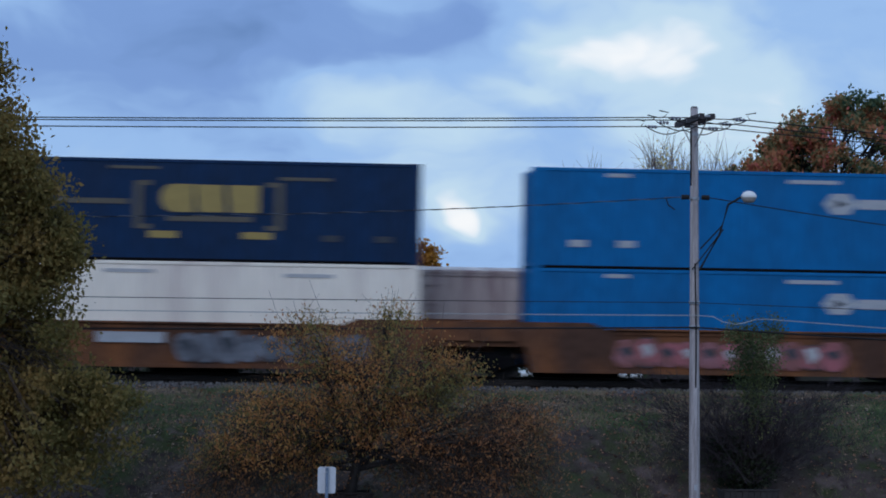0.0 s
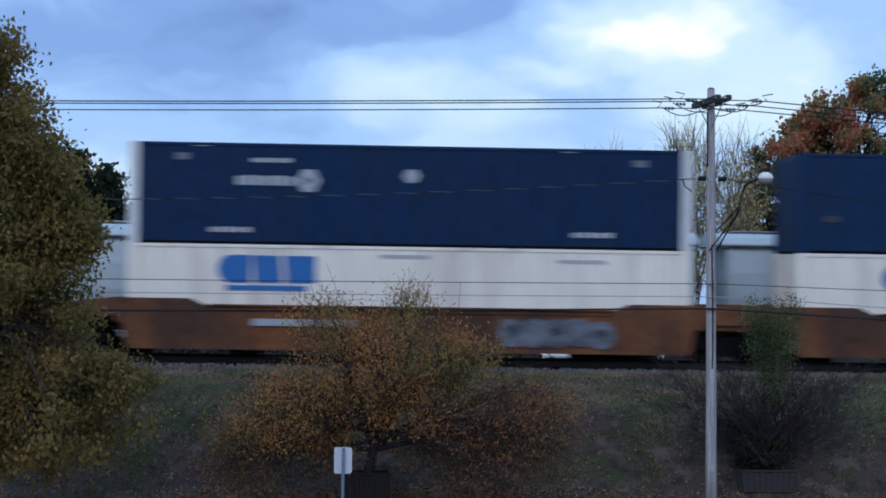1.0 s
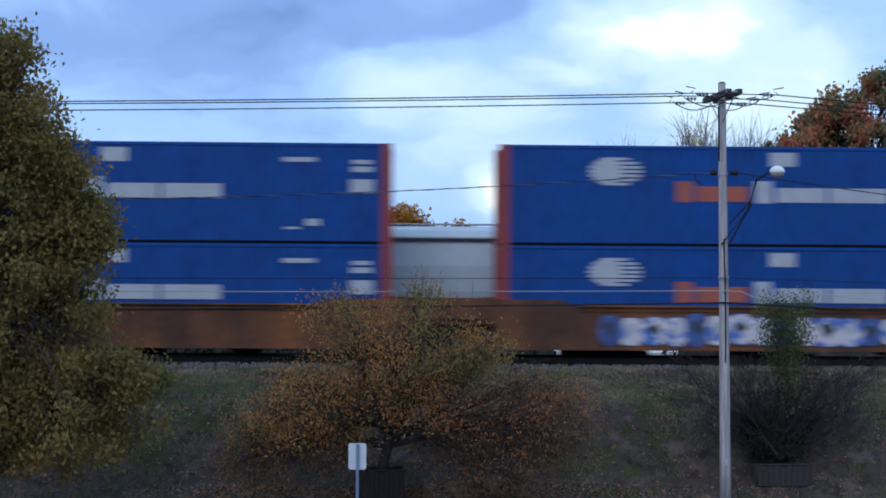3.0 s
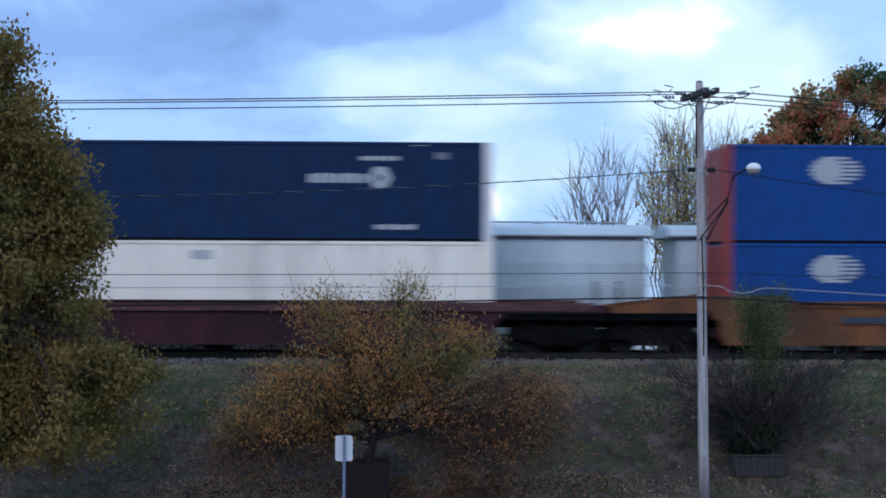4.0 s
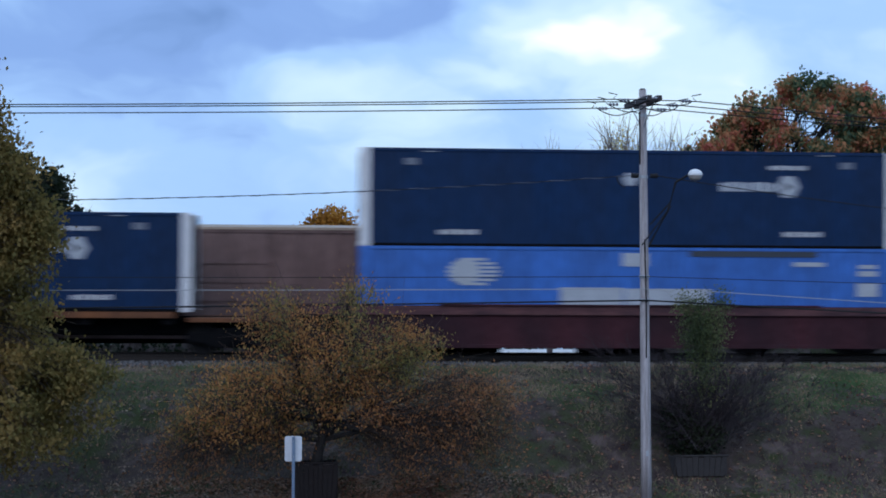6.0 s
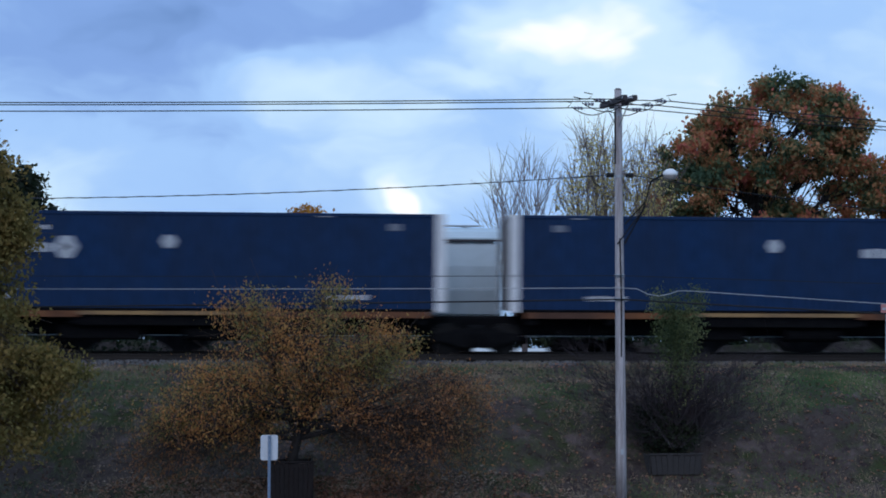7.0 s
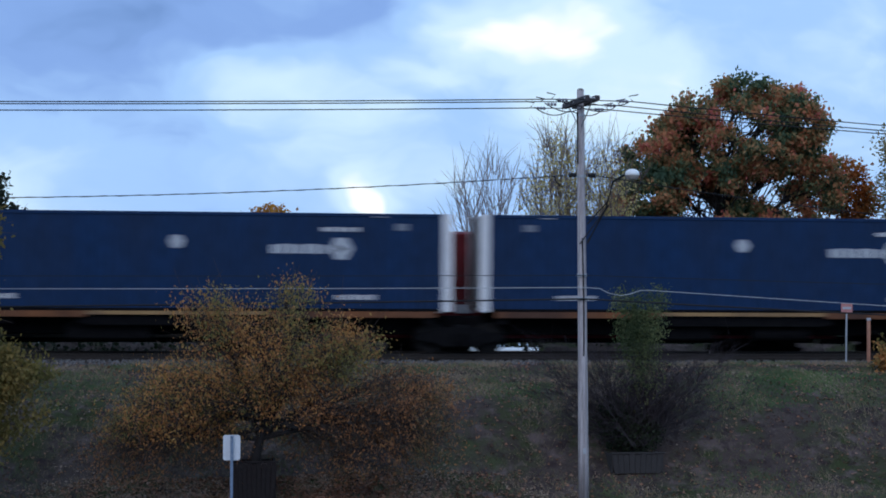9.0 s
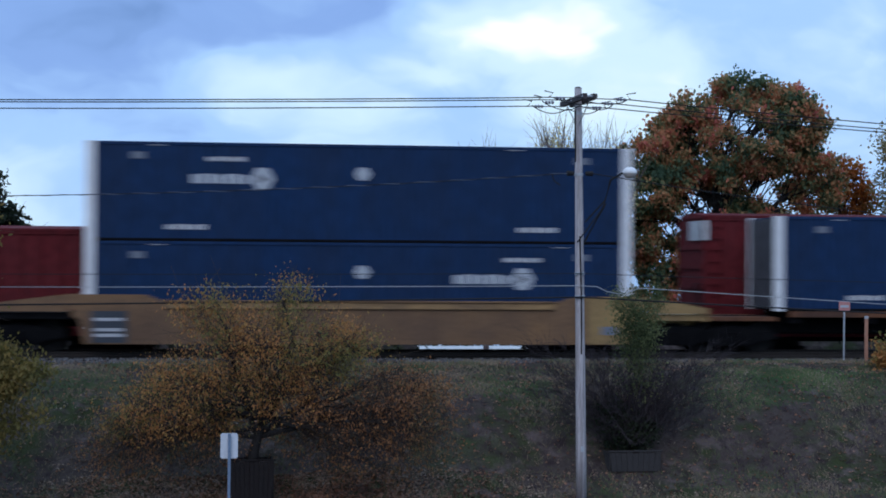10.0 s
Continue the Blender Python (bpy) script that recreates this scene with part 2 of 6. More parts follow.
M = {
    "navy": mat("navy_paint", (0.007, 0.028, 0.081), 0.65, 0, spec=0.12, var=0.25, scale=1.2, fine=8, bump=0.05, stretch=(1, 1, 0.25)),
    "teal": mat("teal_paint", (0.006, 0.042, 0.092), 0.6, 0, spec=0.2, var=0.25, scale=1.2, fine=8, bump=0.05, stretch=(1, 1, 0.25)),
    "azure": mat("azure_paint", (0.003, 0.142, 0.37), 0.6, 0, spec=0.12, var=0.2, scale=1.2, fine=8, bump=0.05, stretch=(1, 1, 0.25)),
    "blue": mat("blue_paint", (0.008, 0.062, 0.245), 0.6, 0, spec=0.12, var=0.2, scale=1.2, fine=8, bump=0.05, stretch=(1, 1, 0.25)),
    "pale_blue": mat("faded_blue_paint", (0.035, 0.14, 0.46), 0.55, 0, var=0.25, scale=1.2, fine=8, bump=0.05, stretch=(1, 1, 0.25)),
    "white": mat("dirty_white_paint", (0.86, 0.78, 0.67), 0.55, 0, second=(0.56, 0.46, 0.42), var=0.08, scale=0.9, fine=9, bump=0.05, stretch=(1.2, 1, 0.15), cut=(0.5, 0.8)),
    "post_white": mat("white_post_paint", (0.74, 0.73, 0.73), 0.5, 0, var=0.12, scale=2, bump=0.03),
    "post_red": mat("red_post_paint", (0.28, 0.035, 0.03), 0.5, 0, var=0.2, scale=2, bump=0.03),
    "mark_white": mat("white_marking", (0.40, 0.42, 0.45), 0.6, 0, var=0.15, scale=3, bump=0),
    "mark_faint": mat("worn_faint_lettering", (0.15, 0.165, 0.20), 0.6, 0, var=0.2, scale=3, bump=0),
    "maroon_rim": mat("scuffed_maroon_chord_paint", (0.120, 0.052, 0.052), 0.75, 0, second=(0.055, 0.028, 0.032), var=0.3, scale=1.2, fine=9, bump=0.1, stretch=(1, 1, 3), spec=0.15),
    "tan_rim": mat("pale_tan_chord_paint", (0.30, 0.175, 0.07), 0.7, 0, second=(0.17, 0.10, 0.05), var=0.25, scale=1.2, fine=9, bump=0.1, stretch=(1, 1, 3)),
    "mark_dim": mat("faded_lettering", (0.46, 0.46, 0.47), 0.6, 0, var=0.2, scale=3, bump=0),
    # dark mottled paint of end walls and roof lips, also for the shaded funnels
    "end_grey": mat("dark_mottled_end_paint", (0.060, 0.055, 0.062), 0.7, 0, second=(0.030, 0.028, 0.034), var=0.3, scale=2.5, bump=0.05),
    "deep_teal": mat("deep_teal_navy_paint", (0.005, 0.029, 0.084), 0.6, 0, spec=0.15, var=0.25, scale=1.2, fine=8, bump=0.05, stretch=(1, 1, 0.25)),
    "mark_dull": mat("dull_gold_marking", (0.115, 0.10, 0.075), 0.7, 0, var=0.2, scale=3, bump=0),
    "mark_yellow": mat("yellow_marking", (0.36, 0.26, 0.08), 0.6, 0, var=0.15, scale=3, bump=0),
    "mark_blue": mat("blue_marking", (0.02, 0.145, 0.42), 0.6, 0, var=0.15, scale=3, bump=0),
    "mark_orange": mat("orange_marking", (0.36, 0.09, 0.06), 0.6, 0, var=0.15, scale=3, bump=0),
    "mark_grey": mat("grey_panel", (0.038, 0.045, 0.058), 0.6, 0, var=0.15, scale=3, bump=0),
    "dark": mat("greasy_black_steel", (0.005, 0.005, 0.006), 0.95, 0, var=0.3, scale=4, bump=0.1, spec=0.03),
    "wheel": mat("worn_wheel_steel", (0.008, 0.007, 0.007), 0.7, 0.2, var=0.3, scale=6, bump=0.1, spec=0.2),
    "car_orange": mat("weathered_orange_car_paint", (0.21, 0.080, 0.032), 0.75, 0, second=(0.075, 0.038, 0.026), var=0.25, scale=0.7, fine=9, bump=0.1, stretch=(1, 1, 0.5), spec=0.15),
    "car_maroon": mat("weathered_maroon_car_paint", (0.062, 0.020, 0.025), 0.75, 0, second=(0.028, 0.014, 0.018), var=0.25, scale=0.7, fine=9, bump=0.1, stretch=(1, 1, 0.5), spec=0.12),
    "car_yellow": mat("dusty_yellow_car_paint", (0.31, 0.195, 0.07), 0.65, 0, second=(0.20, 0.12, 0.05), var=0.2, scale=0.7, fine=9, bump=0.1),
    "car_tan": mat("dusty_tan_car_paint", (0.20, 0.105, 0.045), 0.65, 0, second=(0.12, 0.065, 0.035), var=0.2, scale=0.7, fine=9, bump=0.1),
    "graffiti_pink": mat("pink_spray_paint", (0.40, 0.12, 0.14), 0.6, 0, second=(0.16, 0.07, 0.06), var=0.2, scale=2.2, bump=0),
    "graffiti_grey": mat("grey_spray_paint", (0.17, 0.18, 0.21), 0.6, 0, second=(0.07, 0.075, 0.09), var=0.2, scale=1.6, bump=0, stretch=(1, 1, 2)),
    "graffiti_white": mat("white_and_blue_spray_paint", (0.55, 0.50, 0.52), 0.6, 0, second=(0.08, 0.16, 0.42), var=0.2, scale=2.0, bump=0, cut=(0.52, 0.56)),
    "graffiti_rose": mat("dusty_rose_spray_paint", (0.30, 0.13, 0.15), 0.6, 0, second=(0.20, 0.07, 0.05), var=0.25, scale=3, bump=0),
    "graffiti_blue": mat("deep_blue_spray_paint", (0.06, 0.13, 0.36), 0.6, 0, second=(0.04, 0.06, 0.16), var=0.25, scale=3, bump=0),
    "graffiti_teal": mat("pale_teal_spray_paint", (0.10, 0.22, 0.24), 0.6, 0, var=0.3, scale=3, bump=0),
    "hopper": mat("pale_grey_hopper_paint", (0.50, 0.58, 0.62), 0.55, 0, second=(0.40, 0.47, 0.50), var=0.08, scale=0.7, fine=12, bump=0.05, stretch=(1, 1, 0.3)),
    "box_red": mat("oxide_red_boxcar_paint", (0.120, 0.014, 0.017), 0.75, 0, var=0.3, scale=1, fine=12, bump=0.08, stretch=(1, 1, 0.3), spec=0.1),
    "box_brown": mat("faded_brown_boxcar_paint", (0.20, 0.12, 0.105), 0.65, 0, second=(0.12, 0.07, 0.06), var=0.2, scale=1, fine=12, bump=0.08, stretch=(1, 1, 0.3)),
    "box_tan": mat("tan_roof_edge_paint", (0.40, 0.30, 0.22), 0.65, 0, var=0.2, scale=1, bump=0.05),
    "box_white": mat("rust_streaked_white_boxcar_paint", (0.66, 0.57, 0.52), 0.6, 0, second=(0.34, 0.25, 0.24), var=0.15, scale=1, fine=9, bump=0.05, stretch=(2, 1, 0.2)),
    "box_dark": mat("dark_olive_boxcar_paint", (0.022, 0.022, 0.016), 0.65, 0, var=0.3, scale=1, bump=0.05),
    "tank": mat("clean_white_tank_paint", (0.75, 0.76, 0.78), 0.4, 0, var=0.05, scale=1, bump=0.02),
    "tank_band": mat("red_tank_band_paint", (0.22, 0.045, 0.04), 0.5, 0, var=0.2, scale=2, bump=0.05),
    "rail": mat("rail_steel", (0.030, 0.024, 0.021), 0.6, 0.3, var=0.3, scale=3, bump=0.05, spec=0.25),
    "tie": mat("creosoted_tie_wood", (0.045, 0.035, 0.03), 0.9, 0, var=0.3, scale=6, bump=0.3),
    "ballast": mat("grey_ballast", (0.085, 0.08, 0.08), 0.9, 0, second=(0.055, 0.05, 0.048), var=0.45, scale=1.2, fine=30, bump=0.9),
    # darker copy of the ballast: shade under the train put into its colour
    "ballast_shaded": mat("ballast_in_train_shade", (0.030, 0.027, 0.026), 0.95, 0, second=(0.018, 0.016, 0.016), var=0.45, scale=1.2, fine=30, bump=0.9, spec=0.1),
    "stone": mat("ballast_stone", (0.11, 0.105, 0.105), 0.9, 0, var=0.4, scale=4, fine=20, bump=0.3, island=0.9),
    "asphalt": mat("asphalt", (0.05, 0.05, 0.052), 0.9, 0, second=(0.07, 0.065, 0.06), var=0.3, scale=0.8, fine=60, bump=0.4),
    "concrete": mat("pale_shore_strip", (0.70, 0.70, 0.69), 0.8, 0, var=0.1, scale=1, fine=30, bump=0.1),
    "pole": mat("grey_weathered_pole_wood", (0.46, 0.42, 0.42), 0.85, 0, second=(0.27, 0.24, 0.24), var=0.3, scale=5, fine=40, bump=0.4, stretch=(3, 3, 0.12)),
    "pole_dark": mat("dark_arm_wood", (0.05, 0.042, 0.045), 0.85, 0, var=0.3, scale=5, bump=0.2),
    "galv": mat("galvanised_steel", (0.42, 0.44, 0.47), 0.45, 0.6, var=0.15, scale=8, bump=0.05),
    "sign_back": mat("bare_aluminium_sign_back", (0.62, 0.64, 0.67), 0.5, 0.15, var=0.08, scale=5, bump=0.02),
    "post_blue": mat("grey_blue_post_steel", (0.17, 0.23, 0.32), 0.5, 0.3, var=0.15, scale=8, bump=0.05),
    "porcelain": mat("grey_porcelain", (0.12, 0.115, 0.16), 0.3, 0, var=0.1, scale=10, bump=0),
    "cable": mat("black_cable", (0.008, 0.008, 0.010), 0.8, 0, var=0.1, scale=10, bump=0),
    "cable_pale": mat("grey_sheathed_cable", (0.34, 0.35, 0.36), 0.5, 0, var=0.1, scale=10, bump=0),
    "lamp_white": mat("white_enamel_lamp_housing", (0.75, 0.75, 0.74), 0.4, 0, var=0.05, scale=10, bump=0),
    "lamp_glass": mat("frosted_lamp_lens", (0.40, 0.36, 0.33), 0.3, 0, var=0.1, scale=10, bump=0),
    # planter boards again, darkened in colour for the shade of the tree
    "planter_shaded": mat("tree_shaded_planter_boards", (0.021, 0.017, 0.017), 0.95, 0, var=0.35, scale=6, fine=30, bump=0.3, stretch=(2, 2, 0.3), spec=0.1),
    "planter": mat("old_planter_boards", (0.036, 0.031, 0.030), 0.9, 0, var=0.35, scale=6, fine=30, bump=0.3, stretch=(2, 2, 0.3)),
    "sign_pink": mat("faded_red_sign", (0.48, 0.20, 0.18), 0.6, 0, var=0.15, scale=6, bump=0),
    "stake": mat("faded_orange_stake", (0.42, 0.20, 0.13), 0.7, 0, var=0.2, scale=6, bump=0.1),
    "bark": mat("dark_bark", (0.020, 0.016, 0.015), 0.9, 0, var=0.4, scale=6, fine=30, bump=0.5),
    "bark_grey": mat("grey_brown_twig_bark", (0.19, 0.15, 0.145), 0.9, 0, var=0.3, scale=6, bump=0.2),
    "twig_brown": mat("red_brown_twigs", (0.060, 0.040, 0.030), 0.9, 0, var=0.35, scale=3, bump=0.1),
    "twig_purple": mat("purple_brown_twigs", (0.034, 0.024, 0.028), 0.9, 0, var=0.35, scale=3, bump=0.1),
    "leaf_gold": leaf_mat("gold_green_leaves", [(0.155, 0.132, 0.040), (0.195, 0.152, 0.046), (0.240, 0.165, 0.050), (0.29, 0.182, 0.056)]),
    "leaf_rust": leaf_mat("rust_orange_leaves", [(0.185, 0.170, 0.056), (0.262, 0.200, 0.064), (0.36, 0.215, 0.068), (0.44, 0.196, 0.068), (0.49, 0.202, 0.070), (0.54, 0.290, 0.088)]),
    "leaf_brown": leaf_mat("faded_brown_leaves", [(0.185, 0.132, 0.060), (0.27, 0.143, 0.063), (0.35, 0.146, 0.065), (0.41, 0.192, 0.078)]),
    "leaf_maple": leaf_mat("turning_maple_leaves", [(0.050, 0.088, 0.050), (0.082, 0.120, 0.060), (0.155, 0.160, 0.068), (0.29, 0.190, 0.082), (0.46, 0.205, 0.092), (0.52, 0.200, 0.095), (0.48, 0.125, 0.096)]),
    "leaf_red": leaf_mat("deep_orange_leaves", [(0.20, 0.08, 0.02), (0.40, 0.105, 0.02), (0.34, 0.14, 0.03)]),
    "leaf_far": leaf_mat("far_orange_leaves", [(0.26, 0.11, 0.02), (0.46, 0.20, 0.03), (0.52, 0.26, 0.04)]),
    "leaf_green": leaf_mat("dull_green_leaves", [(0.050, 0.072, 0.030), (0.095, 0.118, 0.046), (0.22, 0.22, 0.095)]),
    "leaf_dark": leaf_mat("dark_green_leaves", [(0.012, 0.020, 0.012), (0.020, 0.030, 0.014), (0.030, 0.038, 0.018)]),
    "leaf_sage": leaf_mat("grey_green_leaves", [(0.17, 0.15, 0.075), (0.26, 0.22, 0.11), (0.36, 0.28, 0.13)]),
    "leaf_straw": leaf_mat("pale_straw_leaves", [(0.46, 0.37, 0.14), (0.60, 0.48, 0.18), (0.70, 0.58, 0.26)], 0.5),
    "blade": leaf_mat("dry_and_green_grass", [(0.046, 0.065, 0.023), (0.076, 0.084, 0.035), (0.149, 0.111, 0.065), (0.165, 0.122, 0.085)], 0.1),
    "litter": leaf_mat("fallen_leaves", [(0.10, 0.046, 0.030), (0.18, 0.078, 0.042), (0.25, 0.12, 0.070), (0.23, 0.13, 0.085), (0.26, 0.19, 0.14)], 0.05),
}


M["water"] = mat("calm_river_water", (0.02, 0.03, 0.035), 0.08, 0, var=0.1, scale=0.05, fine=0.6, bump=0.03, spec=0.5)


def bank_mat():
    """Soil, thin turf and dry pale patches, mixed at three sizes."""
    mt = bpy.data.materials.new("bank_turf_and_soil")
    mt.use_nodes = True
    nt = mt.node_tree
    N, L = nt.nodes.new, nt.links.new
    b = nt.nodes["Principled BSDF"]
    b.inputs["Roughness"].default_value, b.inputs["Specular IOR Level"].default_value = 0.95, 0.1
    co = N("ShaderNodeTexCoord")

    def nz(scale, detail, off):
        mp, n = N("ShaderNodeMapping"), N("ShaderNodeTexNoise")
        mp.inputs["Location"].default_value = (off, off * 0.7, 0)
        L(co.outputs["Object"], mp.inputs["Vector"])
        n.inputs["Scale"].default_value, n.inputs["Detail"].default_value, n.inputs["Roughness"].default_value = scale, detail, 0.65
        L(mp.outputs[0], n.inputs["Vector"])
        return n.outputs[0]

    def mixed(a, c, fac, lo, hi):
        r, mx = N("ShaderNodeMapRange"), N("ShaderNodeMixRGB")
        r.inputs["From Min"].default_value, r.inputs["From Max"].default_value = lo, hi
        L(fac, r.inputs["Value"])
        L(r.outputs[0], mx.inputs[0])
        if isinstance(a, tuple):
            mx.inputs[1].default_value = (*a, 1)
        else:
            L(a, mx.inputs[1])
        mx.inputs[2].default_value = (*c, 1)
        return mx.outputs[0]

    c = mixed((0.067, 0.050, 0.044), (0.041, 0.049, 0.020), nz(0.55, 8, 3.0), 0.47, 0.60)
    c = mixed(c, (0.112, 0.083, 0.076), nz(1.5, 8, 11.0), 0.53, 0.64)
    c = mixed(c, (0.034, 0.023, 0.024), nz(3.4, 8, 23.0), 0.50, 0.66)
    c = mixed(c, (0.058, 0.080, 0.028), nz(0.23, 4, 37.0), 0.58, 0.68)
    L(c, b.inputs["Base Color"])
    bp = N("ShaderNodeBump")
    bp.inputs["Strength"].default_value, bp.inputs["Distance"].default_value = 1.0, 0.12
    L(nz(7.0, 8, 5.0), bp.inputs["Height"])
    L(bp.outputs[0], b.inputs["Normal"])
    return mt


M["ground"] = bank_mat()


def rust_mat():
    """White paint with one broad rust-brown panel of streaks."""
    mt = M["white"].copy()
    mt.name = "white_paint_with_rust_panel"
    nt = mt.node_tree
    N, L = nt.nodes.new, nt.links.new
    b = nt.nodes["Principled BSDF"]
    old = b.inputs["Base Color"].links[0].from_socket
    co, sp, mp, n = N("ShaderNodeTexCoord"), N("ShaderNodeSeparateXYZ"), N("ShaderNodeMapping"), N("ShaderNodeTexNoise")
    L(co.outputs["Object"], sp.inputs[0])
    mp.inputs["Scale"].default_value = (2.2, 1, 0.22)
    L(co.outputs["Object"], mp.inputs["Vector"])
    n.inputs["Scale"].default_value, n.inputs["Detail"].default_value = 1.4, 6
    L(mp.outputs[0], n.inputs["Vector"])
    fac = None
    for lo, hi in ((-1.1, -0.9), (4.7, 4.4)):
        r = N("ShaderNodeMapRange")
        r.inputs["From Min"].default_value, r.inputs["From Max"].default_value = lo, hi
        L(sp.outputs[0], r.inputs["Value"])
        if fac is None:
            fac = r.outputs[0]
        else:
            q = N("ShaderNodeMath")
            q.operation = "MULTIPLY"
            L(fac, q.inputs[0])
            L(r.outputs[0], q.inputs[1])
            fac = q.outputs[0]
    r = N("ShaderNodeMapRange")
    r.inputs["From Min"].default_value, r.inputs["From Max"].default_value = 0.30, 0.62
    L(n.outputs[0], r.inputs["Value"])
    r.inputs["To Min"].default_value = 0.50
    q = N("ShaderNodeMath")
    q.operation = "MULTIPLY"
    L(fac, q.inputs[0])
    L(r.outputs[0], q.inputs[1])
    mx = N("ShaderNodeMixRGB")
    L(q.outputs[0], mx.inputs[0])
    L(old, mx.inputs[1])
    mx.inputs[2].default_value = (0.36, 0.17, 0.09, 1)
    L(mx.outputs[0], b.inputs["Base Color"])
    return mt


M["rusty_white"] = rust_mat()
M["turf"] = leaf_mat("short_green_turf", [(0.030, 0.055, 0.018), (0.045, 0.085, 0.024), (0.075, 0.11, 0.035)], 0.1)


# ---- mesh helpers ----
class Build:
    """Collects vertices and faces of one mesh."""

    def __init__(self):
        self.v, self.f = [], []

    def add(self, verts, faces):
        n = len(self.v)
        self.v.extend(tuple(p) for p in verts)
        self.f.extend(tuple(i + n for i in f) for f in faces)
        return self

    def box(self, x0, x1, y0, y1, z0, z1, c=0.0):
        """A box; c: width of its chamfered upright and lying edges along x."""
        if c <= 0:
            p = [(x, y, z) for x in (x0, x1) for y in (y0, y1) for z in (z0, z1)]
            return self.add(p, [(0, 1, 3, 2), (4, 6, 7, 5), (0, 4, 5, 1), (2, 3, 7, 6), (0, 2, 6, 4), (1, 5, 7, 3)])
        prof = [(y0 + c, z0), (y1 - c, z0), (y1, z0 + c), (y1, z1 - c), (y1 - c, z1), (y0 + c, z1), (y0, z1 - c), (y0, z0 + c)]
        return self.prism_x(prof, x0, x1)

    def prism_x(self, prof, x0, x1):
        n = len(prof)
        p = [(x0, y, z) for y, z in prof] + [(x1, y, z) for y, z in prof]
        return self.add(p, [tuple(range(n - 1, -1, -1)), tuple(range(n, 2 * n))] + [(i, (i + 1) % n, n + (i + 1) % n, n + i) for i in range(n)])

    def prism_y(self, prof, y0, y1):
        n = len(prof)
        p = [(x, y0, z) for x, z in prof] + [(x, y1, z) for x, z in prof]
        return self.add(p, [tuple(range(n)), tuple(range(2 * n - 1, n - 1, -1))] + [((i + 1) % n, i, n + i, n + (i + 1) % n) for i in range(n)])

    def tube(self, pts, radii, sides=6, caps=True):
        pts = [Vector(p) for p in pts]
        base = len(self.v)
        ring = []
        for i, p in enumerate(pts):
            d = (pts[min(i + 1, len(pts) - 1)] - pts[max(i - 1, 0)])
            d = d.normalized() if d.length > 1e-9 else Vector((0, 0, 1))
            a = d.orthogonal().normalized() if abs(d.z) > 0.9 else d.cross(Vector((0, 0, 1))).normalized()
            b = d.cross(a)
            r = radii[i] if hasattr(radii, "__len__") else radii
            for k in range(sides):
                t = 2 * math.pi * k / sides
                ring.append(p + (a * math.cos(t) + b * math.sin(t)) * r)
        self.v.extend(tuple(q) for q in ring)
        for i in range(len(pts) - 1):
            for k in range(sides):
                self.f.append((base + i * sides + k, base + i * sides + (k + 1) % sides, base + (i + 1) * sides + (k + 1) % sides, base + (i + 1) * sides + k))
        if caps:
            self.f.append(tuple(base + k for k in range(sides - 1, -1, -1)))
            self.f.append(tuple(base + (len(pts) - 1) * sides + k for k in range(sides)))
        return self

    def wheel(self, x, y0, y1, z, r, sides=16):
        p = [(x + r * math.cos(2 * math.pi * k / sides), z + r * math.sin(2 * math.pi * k / sides)) for k in range(sides)]
        return self.prism_y(p, y0, y1)

    def mesh(self, name, material=None, smooth=False):
        me = bpy.data.meshes.new(name)
        me.from_pydata(self.v, [], self.f)
        if material:
            me.materials.append(material)
        if smooth:
            me.polygons.foreach_set("use_smooth", [True] * len(me.polygons))
        me.update()
        return me


def fix_normals(me):
    bm = bmesh.new()
    bm.from_mesh(me)
    bmesh.ops.recalc_face_normals(bm, faces=bm.faces)
    bm.to_mesh(me)
    bm.free()
    return me


def part(name, b, material, parent, label="", smooth=False):
    me = b.mesh(name, material, smooth) if isinstance(b, Build) else b
    if isinstance(b, Build) and len(me.polygons) < 4000:
        fix_normals(me)
    ob = new(name, me)
    ob.parent = parent
    if label:
        ob["label"] = label
    return ob


def thing(name, label, category, m=None, group="", kind=""):
    ob = new(name)
    ob.empty_display_size = 0.2
    if m is not None:
        ob.matrix_basis = m
    return tagged(ob, label, category, group, kind)


def solid(name, b, material, label="", category="", group="", kind="", smooth=False, m=None):
    me = b.mesh(name, material, smooth) if isinstance(b, Build) else b
    if isinstance(b, Build) and len(me.polygons) < 4000:
        fix_normals(me)
    ob = new(name, me)
    if m is not None:
        ob.matrix_basis = m
    return tagged(ob, label, category, group, kind)


# ---- the land: road, bank, track bed, ground beyond ----
PROFILE = [(-400, -2.95), (-3, -2.95), (18, -2.8), (33.1, -2.78), (33.9, -2.70), (34.6, -2.55), (35.4, -2.22), (36.2, -1.55), (37.2, -0.92), (38.3, -0.58), (39.4, -0.34), (41.0, -0.12), (42.4, -0.10), (43.4, -0.18),
           (48.0, -0.6), (53.5, -0.98), (56.0, -1.25), (67, -1.32), (71, -2.2), (400, -3.0), (2500, -3.0)]


SKEW, SKEW_X = 0.035, 5.0  # the railway runs slightly askew to the street: its slope, and where it is set


